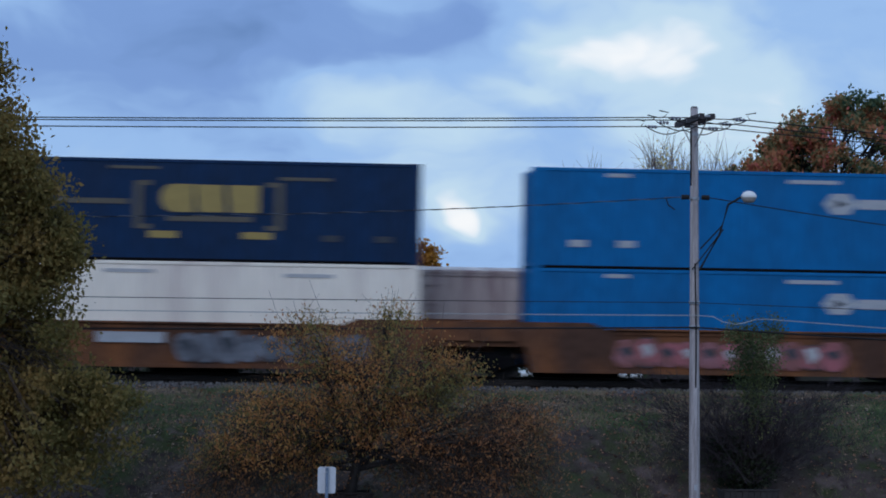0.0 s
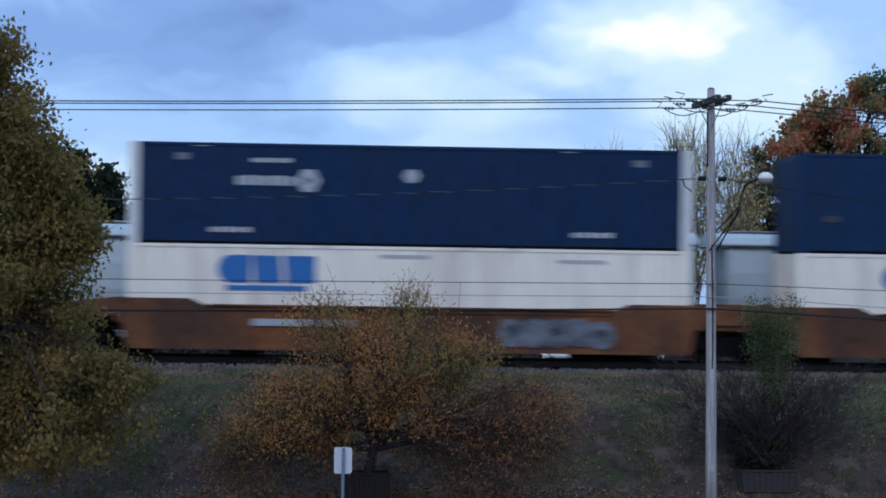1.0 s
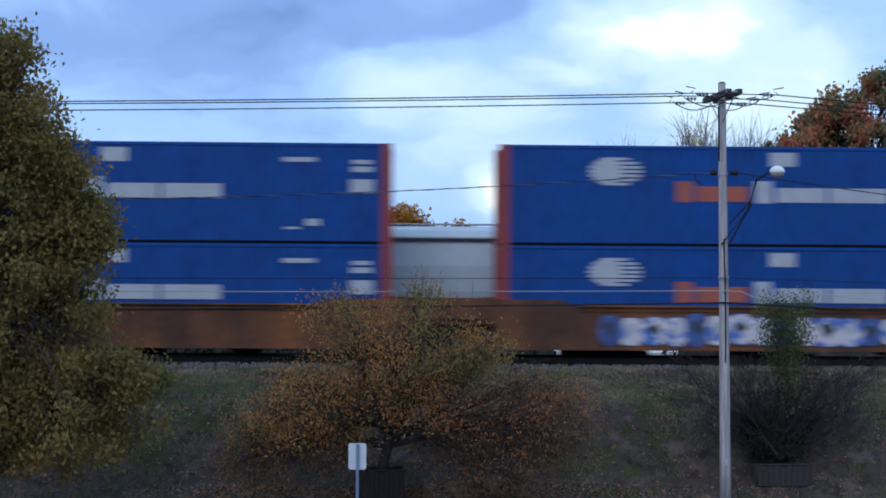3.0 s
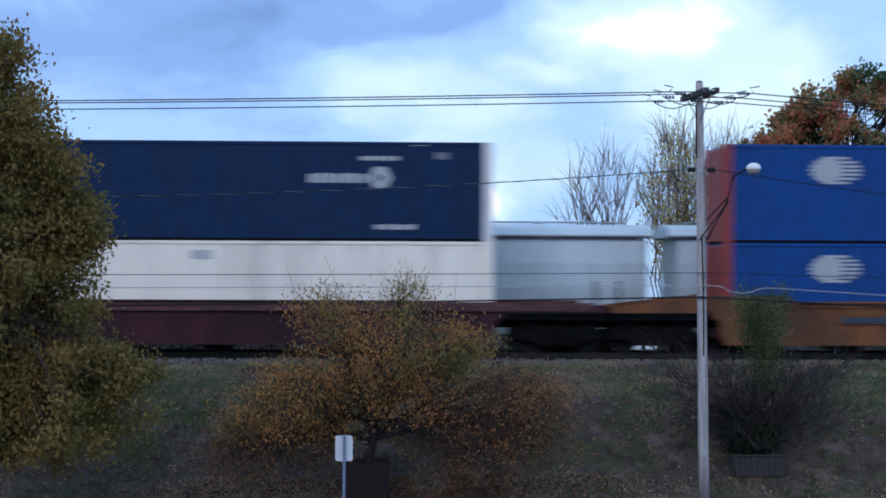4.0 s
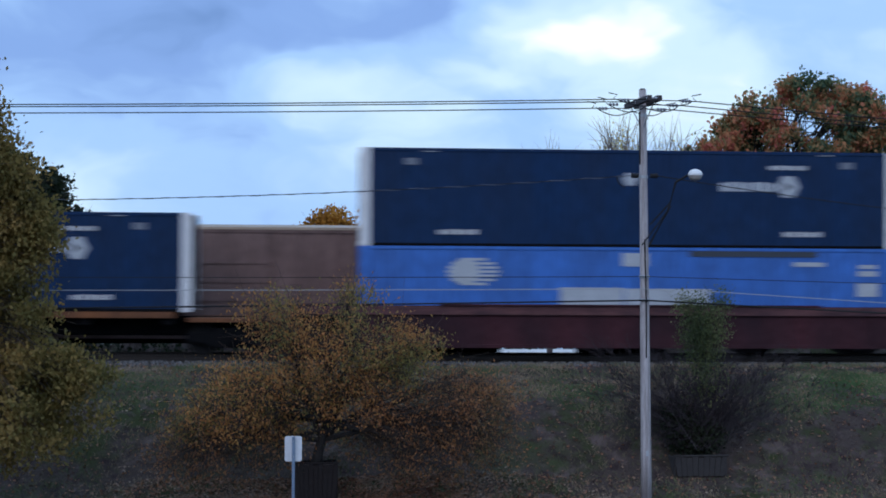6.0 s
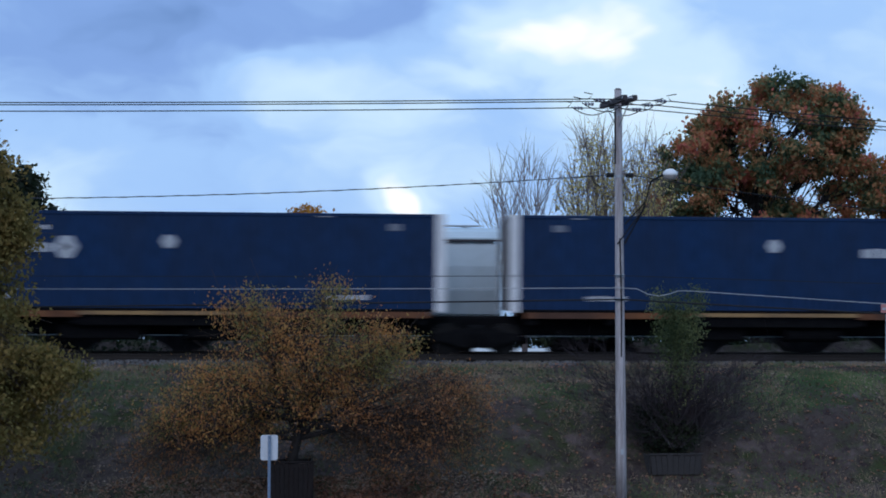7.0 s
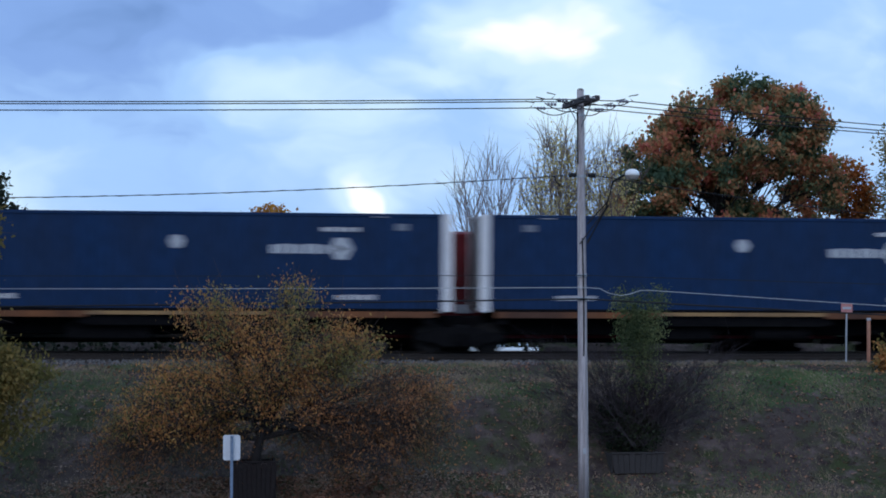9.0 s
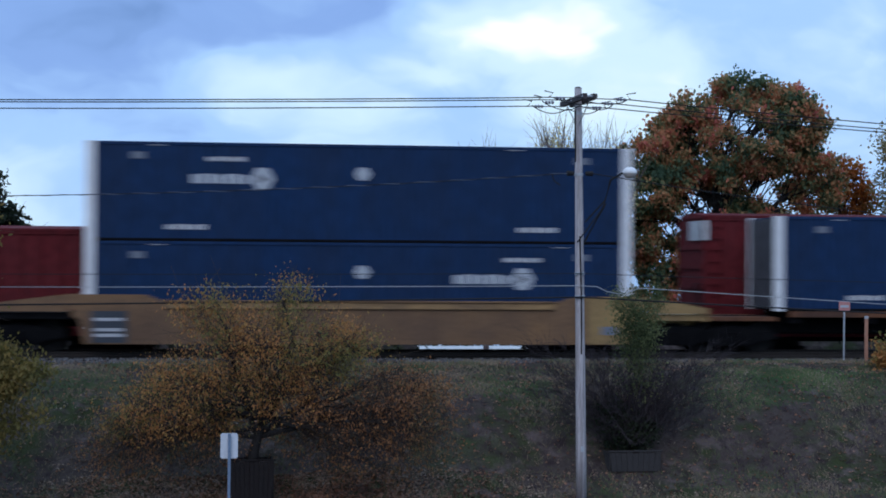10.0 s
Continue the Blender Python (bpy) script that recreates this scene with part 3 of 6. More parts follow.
def ground_z(x, y):
    y += SKEW * max(-60.0, min(60.0, x - SKEW_X)) * max(0.0, min(1.0, (y - 34.5) / 4.5)) * max(0.0, min(1.0, (72.0 - y) / 6.0))
    for (ya, za), (yb, zb) in zip(PROFILE, PROFILE[1:]):
        if y <= yb:
            z = za + (zb - za) * (y - ya) / (yb - ya)
            break
    else:
        z = PROFILE[-1][1]
    if 54.6 < y < 58.5:  # added low earth ridge beyond the tracks, hiding bright water, broken by one gap
        gap_ = max(0.0, min(1.0, (abs(x - 10.1) - 1.9) / 0.5))
        z += 1.3 * gap_ * max(0.0, 1 - abs(y - 56.2) / 1.8) + 0.1 * noise.noise((x * 0.8, y, 2.0))
    if 33.4 < y < 42.2:
        k = min(1, (y - 33.4) / 1.0, (42.2 - y) / 0.8)
        z += k * (0.16 * noise.noise((x * 0.25, y * 0.35, 1.7)) + 0.06 * noise.noise((x * 1.1, y * 1.3, 4.0)))
    return z


def land():
    xs = [-2500, -900, -400, -200, -100, -60, -40, -25] + [-18 + 0.35 * i for i in range(138)] + [32, 36, 42, 52, 70, 110, 200, 400, 900, 2500]
    ys = [-400, -100, -30, -3, 8, 18, 26, 30, 33.1] + [33.4 + 0.3 * i for i in range(34)] + [44, 46, 48, 51, 53.5, 54.5, 55.4, 56.2, 57.0, 58.0, 60, 66, 74, 90, 110, 130, 180, 260, 400, 800, 2500]
    b = Build()
    b.v = [(x, y, ground_z(x, y)) for y in ys for x in xs]
    n = len(xs)
    b.f = [(j * n + i, j * n + i + 1, (j + 1) * n + i + 1, (j + 1) * n + i) for j in range(len(ys) - 1) for i in range(n - 1)]
    solid("ground", b, M["ground"], "railway bank of thin dry turf, soil and fallen leaves", "ground", kind="structure", smooth=True)
    # road and kerb
    solid("road", Build().box(-300, 300, 20.5, 32.6, -2.9, -2.735), M["asphalt"], "worn grey asphalt street below the bank", "road", kind="structure")
    k = Build()
    for i in range(-40, 40):
        k.box(i * 3.0 + 0.01, i * 3.0 + 2.99, 32.6, 32.78, -2.95, -2.62, 0.03)
    solid("kerb", k, M["ballast"], "low grey concrete kerb along the street", "kerb", kind="structure")
    # wide river beyond the far bank
    w = Build()
    w.add([(-2400, 69, -1.42), (2400, 69, -1.42), (2400, 2400, -1.42), (-2400, 2400, -1.42)], [(0, 1, 2, 3)])
    # pale strip added to give the bright sliver beneath the cars
    solid("riverside_pale_strip", Build().box(-160, 200, 72.0, 74.7, -1.6, -1.36), M["concrete"], "pale strip added along the river shore to show bright under the cars", "road", kind="structure")
    solid("water", w, M["water"], "wide calm river that mirrors the bright sky", "water", kind="structure")


def track(yc, zr, name):
    """Ballast bed with ties and two rails; zr: height of the rail tops."""
    b = Build()
    prof = [(yc - 3.6, zr - 0.62), (yc - 1.75, zr - 0.20), (yc + 1.75, zr - 0.20), (yc + 3.6, zr - 0.62), (yc + 3.6, zr - 0.9), (yc - 3.6, zr - 0.9)]
    b.prism_x(prof, -320, 320)
    askew = pose(SKEW_X, yc, 0, rz=-math.degrees(SKEW)) @ pose(-SKEW_X, -yc, 0)
    bed = solid(name + "_bed", b, M["ballast_shaded"], "grey crushed-stone ballast bed of a railway track, coloured dark for the shade under trains", "ballast", kind="structure")
    bed.matrix_basis = askew
    tr = thing(name, "steel rails on creosoted wooden ties", "track", m=askew, kind="structure")
    for s in (-0.75, 0.75):
        rail = Build()
        y = yc + s
        p = [(y - 0.07, zr - 0.17), (y + 0.07, zr - 0.17), (y + 0.07, zr - 0.155), (y + 0.012, zr - 0.13), (y + 0.012, zr - 0.045), (y + 0.036, zr - 0.035), (y + 0.036, zr), (y - 0.036, zr), (y - 0.036, zr - 0.035), (y - 0.012, zr - 0.045), (y - 0.012, zr - 0.13), (y - 0.07, zr - 0.155)]
        rail.prism_x(p, -320, 320)
        part("rail", rail, M["rail"], tr)
    tie = Build().box(-0.115, 0.115, yc - 1.3, yc + 1.3, zr - 0.34, zr - 0.168, 0.012).mesh("tie", M["tie"])
    for i in range(-70, 130):
        o = new("tie", tie)
        o.parent = tr
        o.location = (i * 0.55, 0, 0)
    far = Build()
    for i in list(range(-560, -70)) + list(range(130, 560)):
        far.box(i * 0.55 - 0.115, i * 0.55 + 0.115, yc - 1.3, yc + 1.3, zr - 0.34, zr - 0.168)
    o = part("far_ties", far, M["tie"], tr)
    o["kind"] = "stuff"


YC, YB, ZB = 46.30, 50.75, -0.65
land()
track(YC, 0.0, "track_near")
track(YB, ZB, "track_far")


# ---- railway cars ----
def truck_mesh_parts():
    """Side frame, wheels and bolster of a two-axle truck, about its own centre on the rail top."""
    side = Build()
    side.prism_y([(-1.35, 0.42), (-1.35, 0.62), (-0.95, 0.66), (-0.5, 0.80), (0.5, 0.80), (0.95, 0.66), (1.35, 0.62), (1.35, 0.42), (0.95, 0.40), (0.45, 0.22), (-0.45, 0.22), (-0.95, 0.40)], -0.09, 0.09)
    for x in (-0.88, 0.88):
        side.wheel(x, -0.14, 0.14, 0.5, 0.16, 10)
    for x in (-0.2, 0.0, 0.2):
        side.tube([(x, -0.12, 0.26), (x, -0.12, 0.62)], 0.075, 8)
    whe = Build()
    for y0 in (-0.79, 0.66):
        whe.wheel(0, y0, y0 + 0.13, 0.46, 0.46, 20)
        whe.wheel(0, (y0 + 0.13 if y0 < 0 else y0 - 0.03), (y0 + 0.16 if y0 < 0 else y0), 0.46, 0.485, 20)
    whe.tube([(0, -0.98, 0.46), (0, 0.98, 0.46)], 0.08, 8)
    bol = Build().box(-0.22, 0.22, -1.0, 1.0, 0.42, 0.86, 0.05)
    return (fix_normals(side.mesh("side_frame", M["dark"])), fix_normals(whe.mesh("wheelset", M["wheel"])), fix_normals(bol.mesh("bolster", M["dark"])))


TRUCK = truck_mesh_parts()


def truck(parent, x):
    t = new("truck", TRUCK[2])
    t.parent = parent
    t.location = (x, 0, 0)
    for y in (-1.0, 1.0):
        o = new("side_frame", TRUCK[0])
        o.parent, o.location = t, (0, y, 0)
    for dx in (-0.88, 0.88):
        o = new("wheelset", TRUCK[1])
        o.parent, o.location = t, (dx, 0, 0)


HL = 8.075  # half of a 53 foot container


def spray(car, u0, u1, z0, z1, mk, y0):
    """Overlapping bubble shapes of sprayed colour, each with a dark rim and a pale fleck."""
    rng = random.Random(round(100 * u0) + 7)
    n = max(3, round((u1 - u0) / 0.62))
    others = {"graffiti_pink": ("graffiti_rose", "mark_dim"), "graffiti_grey": ("graffiti_grey", "mark_faint"), "graffiti_white": ("graffiti_blue", "mark_dim")}[mk]
    for k in range(n):
        w = (u1 - u0) / n * rng.uniform(1.0, 1.3)
        uc = u0 + (u1 - u0) * (k + 0.5) / n
        za, zb = z0 + rng.uniform(0.0, 0.08), z1 - rng.uniform(0.0, 0.16)
        rim = [(uc + w * 0.56 * math.cos(a) * rng.uniform(0.85, 1.1), (za + zb) / 2 + (zb - za) / 2 * max(-1, min(1, 1.25 * math.sin(a) * rng.uniform(0.85, 1.05)))) for a in [2 * math.pi * i / 11 for i in range(11)]]
        zc = (za + zb) / 2
        part("spray_patch", Build().prism_y(rim, y0 - 0.0560 - 0.0006 * (k % 2), y0 - 0.0465), M["mark_grey" if k % 4 == 1 else others[0]], car)
        part("spray_patch", Build().prism_y([(uc + (x - uc) * 0.94, zc + (z - zc) * 0.93) for x, z in rim], y0 - 0.0600 - 0.0006 * (k % 2), y0 - 0.0575), M[mk if k % 4 else others[0]], car)
        h = rng.uniform(0.10, 0.22)
        part("spray_fleck", Build().prism_y([(uc - w * 0.3, zc + h), (uc + w * 0.1, zc + h + 0.1), (uc + w * 0.28, zc + h * 0.2), (uc - w * 0.05, zc - h)], y0 - 0.0640, y0 - 0.0615), M[others[1] if k % 2 else "mark_grey"], car)


def well_unit(paint, label, left, right, ends=None, marks=(), raised=True):
    """One well of a stack car about its middle. left, right: how far it reaches past the container at each end, and what stands there:
    (reach, truck offset or None, coupler). ends: paint of the end parts. marks: (u0, u1, z0, z1, material)."""
    car = thing("well_car", label, "railway car", group="cars of the container train")
    xl, xr = -HL - left[0], HL + right[0]
    y0 = -1.42
    top, hi = 1.50, (1.70 if raised else 1.50)
    # side plates, deep between the trucks and shallow over them
    prof = [(-HL + 0.02, 0.26), (HL - 0.02, 0.26), (HL + 0.14, 0.98), (HL + 0.32, 1.06), (HL + 0.42, hi), (6.3, hi), (5.8, top), (-5.8, top), (-6.3, hi), (-HL - 0.42, hi), (-HL - 0.32, 1.06), (-HL - 0.14, 0.98)]
    for s, nm in ((-1, "side_sill"), (1, "side_sill")):
        b = Build()
        ya, yb = (y0, y0 + 0.09) if s < 0 else (-y0 - 0.09, -y0)
        b.prism_y(prof, ya, yb)
        part(nm, b, M[paint], car)
        r = Build()
        yo = (y0 - 0.045, y0 - 0.002) if s < 0 else (-y0 + 0.002, -y0 + 0.045)
        r.box(-7.6, 7.6, *yo, 0.26, 0.36)
        r.box(-5.75, 5.75, *yo, top - 0.13, top - 0.01)
        for k in range(-7, 8):
            r.box(k * 1.05 - 0.035, k * 1.05 + 0.035, yo[0] + 0.012, yo[1], 0.37, top - 0.14)
        part("side_framing", r, M[paint], car)
        if raised is False or paint == "car_tan":  # broad scuffed top chord standing proud of the panels
            yc = (y0 - 0.085, y0 - 0.047) if s < 0 else (-y0 + 0.047, -y0 + 0.085)
            part("top_chord", Build().box(xl + 0.4, xr - 0.4, *yc, top - 0.27, top - 0.012, 0.008) if raised is False else Build().box(-5.75, 5.75, *yc, top - 0.20, top - 0.012, 0.008), M["maroon_rim" if raised is False else "tan_rim"], car, "scuffed paler top chord")
        yt = (y0 - 0.13, y0 - 0.002) if s < 0 else (-y0 + 0.002, -y0 + 0.13)
        part("top_flange", Build().box(-5.75, 5.75, *yt, top - 0.008, top + 0.05, 0.01), M[paint], car)
    f = Build()
    f.box(-7.7, 7.7, -1.30, 1.30, 0.28, 0.355)
    for x in (-8.15, 8.15):
        f.box(x - 0.05, x + 0.05, -1.32, 1.32, 0.75, 1.25)
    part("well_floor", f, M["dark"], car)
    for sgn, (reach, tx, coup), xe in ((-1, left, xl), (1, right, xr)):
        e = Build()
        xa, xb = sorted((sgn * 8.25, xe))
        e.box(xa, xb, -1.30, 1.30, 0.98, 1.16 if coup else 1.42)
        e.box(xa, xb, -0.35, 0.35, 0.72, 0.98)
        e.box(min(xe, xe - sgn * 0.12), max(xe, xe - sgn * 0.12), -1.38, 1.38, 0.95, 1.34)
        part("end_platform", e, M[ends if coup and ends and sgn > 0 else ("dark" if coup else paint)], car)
        if not coup:
            for ya, yb in ((-1.42, -1.335), (1.335, 1.42)):
                xa, xb = sorted((sgn * (HL + 0.44), xe))
                part("end_sill", Build().box(xa, xb, ya, yb, 1.14, hi - 0.02), M[paint], car)
        if coup:
            for ya, yb in ((-1.42, -1.335), (1.335, 1.42)):
                part("end_sill", Build().prism_y([(sgn * (HL + 0.44), 1.2), (sgn * (HL + 0.44), hi - 0.04), (sgn * (HL + 0.9), hi - 0.06), (xe, 1.35), (xe, 1.2)], ya, yb), M[ends if ends and sgn > 0 else paint], car)
            c = Build().box(min(xe, xe + sgn * 0.75), max(xe, xe + sgn * 0.75), -0.12, 0.12, 0.72, 0.98, 0.03)
            part("coupler", c, M["dark"], car)
            g = Build()
            for y in (-1.36, -0.9):
                g.tube([(xe - sgn * 0.25, y, 1.16), (xe - sgn * 0.25, y, 2.1)], 0.022, 6)
            for z in (1.45, 1.78, 2.1):
                g.tube([(xe - sgn * 0.25, -1.36, z), (xe - sgn * 0.25, -0.9, z)], 0.018, 6)
            part("grab_iron", g, M["dark"], car)
        if tx is not None:
            truck(car, sgn * (HL + tx))
    if ends and ends != paint:
        for sgn in (1,):
            part("end_panel", Build().prism_y([(sgn * 6.7, 0.27), (sgn * (HL - 0.05), 0.27), (sgn * (HL + 0.12), 0.98), (sgn * (HL + 0.30), 1.06), (sgn * (HL + 0.41), hi - 0.01), (sgn * 6.7, hi - 0.01)], y0 - 0.052, y0 - 0.047), M[ends], car, "dusty yellow end panel")
    for u0, u1, z0, z1, mk in marks:
        if mk.startswith("graffiti") and u1 - u0 > 1.6:
            spray(car, u0, u1, z0, z1, mk, y0)
            continue
        part("spray_patch", Build().box(u0, u1, y0 - 0.058, y0 - 0.0465, z0, z1), M[mk], car)
        if mk == "mark_grey" and z1 > 1.2:
            for z in (0.52, 0.68, 0.98):
                part("marking", Build().box(u0 + 0.08, u1 - 0.08, y0 - 0.064, y0 - 0.059, z - 0.045, z + 0.045), M["mark_dim"], car)
    return car


def spine_unit(left, right):
    car = thing("spine_car", "low spine railway car with a rusty orange deck beam", "railway car", group="cars of the container train")
    xl, xr = -HL - left[0], HL + right[0]
    part("spine", Build().box(xl, xr, -0.32, 0.32, 0.55, 1.12, 0.05), M["dark"], car)
    for s in (-1, 1):
        ya, yb = sorted((s * 1.34, s * 1.24))
        for xa, xb in ((-7.6, -2.6), (2.6, 7.6)):
            part("deck_edge", Build().box(xa, xb, ya, yb, 1.10, 1.279), M["car_orange"], car, "rusty orange deck edge")
        part("deck_edge", Build().box(-2.599, 2.599, ya, yb, 1.17, 1.279), M["tan_rim"], car, "dusty pale deck edge")
        # added black sheet that closes the bright gap under the deck edge
        part("deck_gap_screen", Build().box(-2.599, 2.599, *sorted((s * 1.22, s * 1.16)), 0.86, 1.20), M["dark"], car)
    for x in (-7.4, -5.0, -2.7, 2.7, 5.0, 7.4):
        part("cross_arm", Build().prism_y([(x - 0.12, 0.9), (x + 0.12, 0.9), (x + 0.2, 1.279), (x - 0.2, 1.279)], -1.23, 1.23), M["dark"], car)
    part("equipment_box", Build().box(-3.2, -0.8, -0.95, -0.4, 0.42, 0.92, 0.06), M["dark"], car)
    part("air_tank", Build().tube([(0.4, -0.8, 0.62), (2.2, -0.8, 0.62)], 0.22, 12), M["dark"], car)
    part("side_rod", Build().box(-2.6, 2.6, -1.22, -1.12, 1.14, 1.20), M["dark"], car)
    for sgn, (reach, tx, coup), xe in ((-1, left, xl), (1, right, xr)):
        if coup:
            part("coupler", Build().box(min(xe, xe + sgn * 0.75), max(xe, xe + sgn * 0.75), -0.12, 0.12, 0.72, 0.98, 0.03), M["dark"], car)
            part("end_platform", Build().box(min(sgn * 8.0, xe), max(sgn * 8.0, xe), -1.3, 1.3, 0.98, 1.10), M["car_orange"], car)
        if tx is not None:
            truck(car, sgn * (HL + tx))
    return car


def hexagon(u, v, ru, rv, y):
    return Build().prism_y([(u + ru * math.cos(math.pi * k / 3), v + rv * math.sin(math.pi * k / 3)) for k in range(6)], y, y + 0.006)


def disc(u, v, ru, rv, y):
    return Build().prism_y([(u + ru * math.cos(math.pi * k / 10), v + rv * math.sin(math.pi * k / 10)) for k in range(20)], y, y + 0.006)


def corrugated(paint):
    """The sheet-and-post box of a 53 foot container, ribs standing on its long sides."""
    b = Build()
    L, W, H, n, d = HL - 0.06, 1.265, 2.9, 66, 0.022
    for s in (-1, 1):
        line = []
        for i in range(n):
            x0, w = -L + 2 * L * i / n, 2 * L / n
            line += [(x0, 0), (x0 + 0.40 * w, 0), (x0 + 0.52 * w, d), (x0 + 0.88 * w, d)]
        line.append((L, 0))
        p = [(x, s * (W + dd), z) for z in (0.07, H - 0.10) for x, dd in line]
        m = len(line)
        b.add(p, [(i, i + 1, m + i + 1, m + i) if s < 0 else (i + 1, i, m + i, m + i + 1) for i in range(m - 1)])
    b.add([(-L, -W, 0.12), (-L, W, 0.12), (-L, W, H - 0.1), (-L, -W, H - 0.1)], [(3, 2, 1, 0)])
    b.add([(L, -W, 0.12), (L, W, 0.12), (L, W, H - 0.1), (L, -W, H - 0.1)], [(0, 1, 2, 3)])
    me = b.mesh("body", M[paint])
    return me


BODY, FRAME = {}, {}


def container(paint, post, label, marks, post_w=0.28, end_paint=None):
    """A 53 foot container about the middle of its bottom. marks: (kind, u, v, w, h, material), u from its left end."""
    c = thing("container", label, "container", group="containers on the train")
    low = "dark" if paint in ("navy", "teal", "deep_teal", "azure", "blue") else paint
    if paint not in BODY:
        BODY[paint] = corrugated(paint)
    o = new("body", BODY[paint])
    o.parent = c
    key = (paint, post, post_w)
    if key not in FRAME:
        rails = Build().box(-HL + post_w, HL - post_w, -0.04, 0.04, 2.80, 2.90, 0.012)
        sills = Build().box(-HL + post_w, HL - post_w, -0.04, 0.04, 0.0, 0.085, 0.012)
        roof = Build().box(-HL + 0.05, HL - 0.05, -1.23, 1.23, 2.83, 2.875)
        for i in range(20):
            x = -7.6 + i * 0.8
            roof.box(x - 0.03, x + 0.03, -1.2, 1.2, 2.876, 2.888)
        floor_ = Build().box(-HL + 0.05, HL - 0.05, -1.23, 1.23, 0.02, 0.13)
        pst = Build().box(-post_w / 2, post_w / 2, -0.05, 0.05, 0.0, 2.9)
        pst.box(-post_w / 2 - 0.004, post_w / 2 + 0.004, -0.055, 0.055, -0.003, 0.16)
        pst.box(-post_w / 2 - 0.004, post_w / 2 + 0.004, -0.055, 0.055, 2.74, 2.903)
        end = Build().box(-0.03, 0.03, -1.25, 1.25, 0.06, 2.84)
        for y in (-0.62, 0.62):
            for q in (-0.28, 0.28):
                end.tube([(-0.05, y + q, 0.15), (-0.05, y + q, 2.75)], 0.018, 6)
        for y in (-0.9, -0.3, 0.3, 0.9):
            end.box(0.03, 0.05, y - 0.12, y + 0.12, 0.1, 2.8)
        FRAME[key] = (fix_normals(rails.mesh("top_rail", M[paint])), fix_normals(roof.mesh("roof", M[paint])), fix_normals(floor_.mesh("floor_frame", M["dark"])),
                      fix_normals(pst.mesh("corner_post", M[post])), fix_normals(end.mesh("end_wall", M["end_grey" if post == "post_white" else post])), fix_normals(sills.mesh("bottom_rail", M[low])))
    fr = FRAME[key]
    for nm, me, yo in (("top_rail", fr[0], -1.26), ("top_rail", fr[0], 1.26), ("roof", fr[1], 0), ("floor_frame", fr[2], 0), ("bottom_rail", fr[5], -1.26), ("bottom_rail", fr[5], 1.26)):
        q = new(nm, me)
        q.parent, q.location = c, (0, yo, 0)
    for sx in (-1, 1):
        for sy in (-1, 1):
            q = new("corner_post", fr[3])
            q.parent, q.location = c, (sx * (HL - post_w / 2 + 0.004), sy * 1.255, 0)
        q = new("end_wall", fr[4])
        q.parent, q.location = c, (sx * (HL - 0.06), 0, 0)
        if sx > 0:
            q.rotation_euler = (0, 0, math.pi)
    y = -1.265 - 0.030
    for kind, u, v, w, h, mk in marks:
        x = u - HL
        if kind == "bar":
            part("marking", Build().box(x - w / 2, x + w / 2, y, y + 0.006, v - h / 2, v + h / 2), M[mk], c)
        elif kind == "text":  # a run of unreadable lettering: bars side by side
            b, n = Build(), max(4, round(w / 0.25))
            for k in range(n):
                xa = x - w / 2 + w * k / n
                up = h / 2 * (1.0 if k % 3 else 0.82)
                b.box(xa, xa + w / n * (0.78 if k % 2 else 0.88), y, y + 0.006, v - h / 2, v + up)
            part("marking", b, M[mk], c)
        elif kind == "hex":
            part("marking", hexagon(x, v, w / 2, h / 2, y), M[mk], c)
            if w > 0.6:
                part("marking", Build().prism_y([(x - w * 0.22, v + h * 0.2), (x + w * 0.2, v), (x - w * 0.22, v - h * 0.2), (x - w * 0.08, v)], y - 0.004, y - 0.001), M["mark_grey"], c)
        elif kind == "disc":
            part("marking", disc(x, v, w / 2, h / 2, y), M[mk], c)
        elif kind == "block":  # half-round block
            p = [(x + w / 2, v + h / 2)] + [(x - w * 0.1 + 0.42 * w * math.cos(radians(a)), v + h / 2 * math.sin(radians(a))) for a in range(90, 271, 20)] + [(x + w / 2, v - h / 2)]
            part("marking", Build().prism_y(p, y, y + 0.006), M[mk], c)
        elif kind == "slant":
            p = [(x - w * 0.50, v + h / 2), (x + w * 0.40, v + h / 2), (x + w * 0.50, v - h / 2), (x - w * 0.40, v - h / 2)]
            part("marking", Build().prism_y(p, y, y + 0.006), M[mk], c)
        elif kind == "cross":
            p = [(x - w * 0.5, v + h / 2), (x + w / 2, v + h / 2), (x + w / 2, v - h / 2), (x - w * 0.4, v - h / 2)]
            part("marking", Build().prism_y(p, y, y + 0.006), M[mk], c)
        elif kind == "globe":
            b = Build()
            for k in range(7):
                zz = v - h / 2 + h * (k + 0.5) / 7
                half = w / 2 * math.sqrt(max(0.05, 1 - ((zz - v) / (h / 2)) ** 2))
                b.box(x - half, x + half, y, y + 0.006, zz - h * 0.045, zz + h * 0.045)
            part("marking", b, M[mk], c)
            part("marking", disc(x - w * 0.16, v, w * 0.28, h * 0.46, y - 0.004), M[mk], c)
    return c


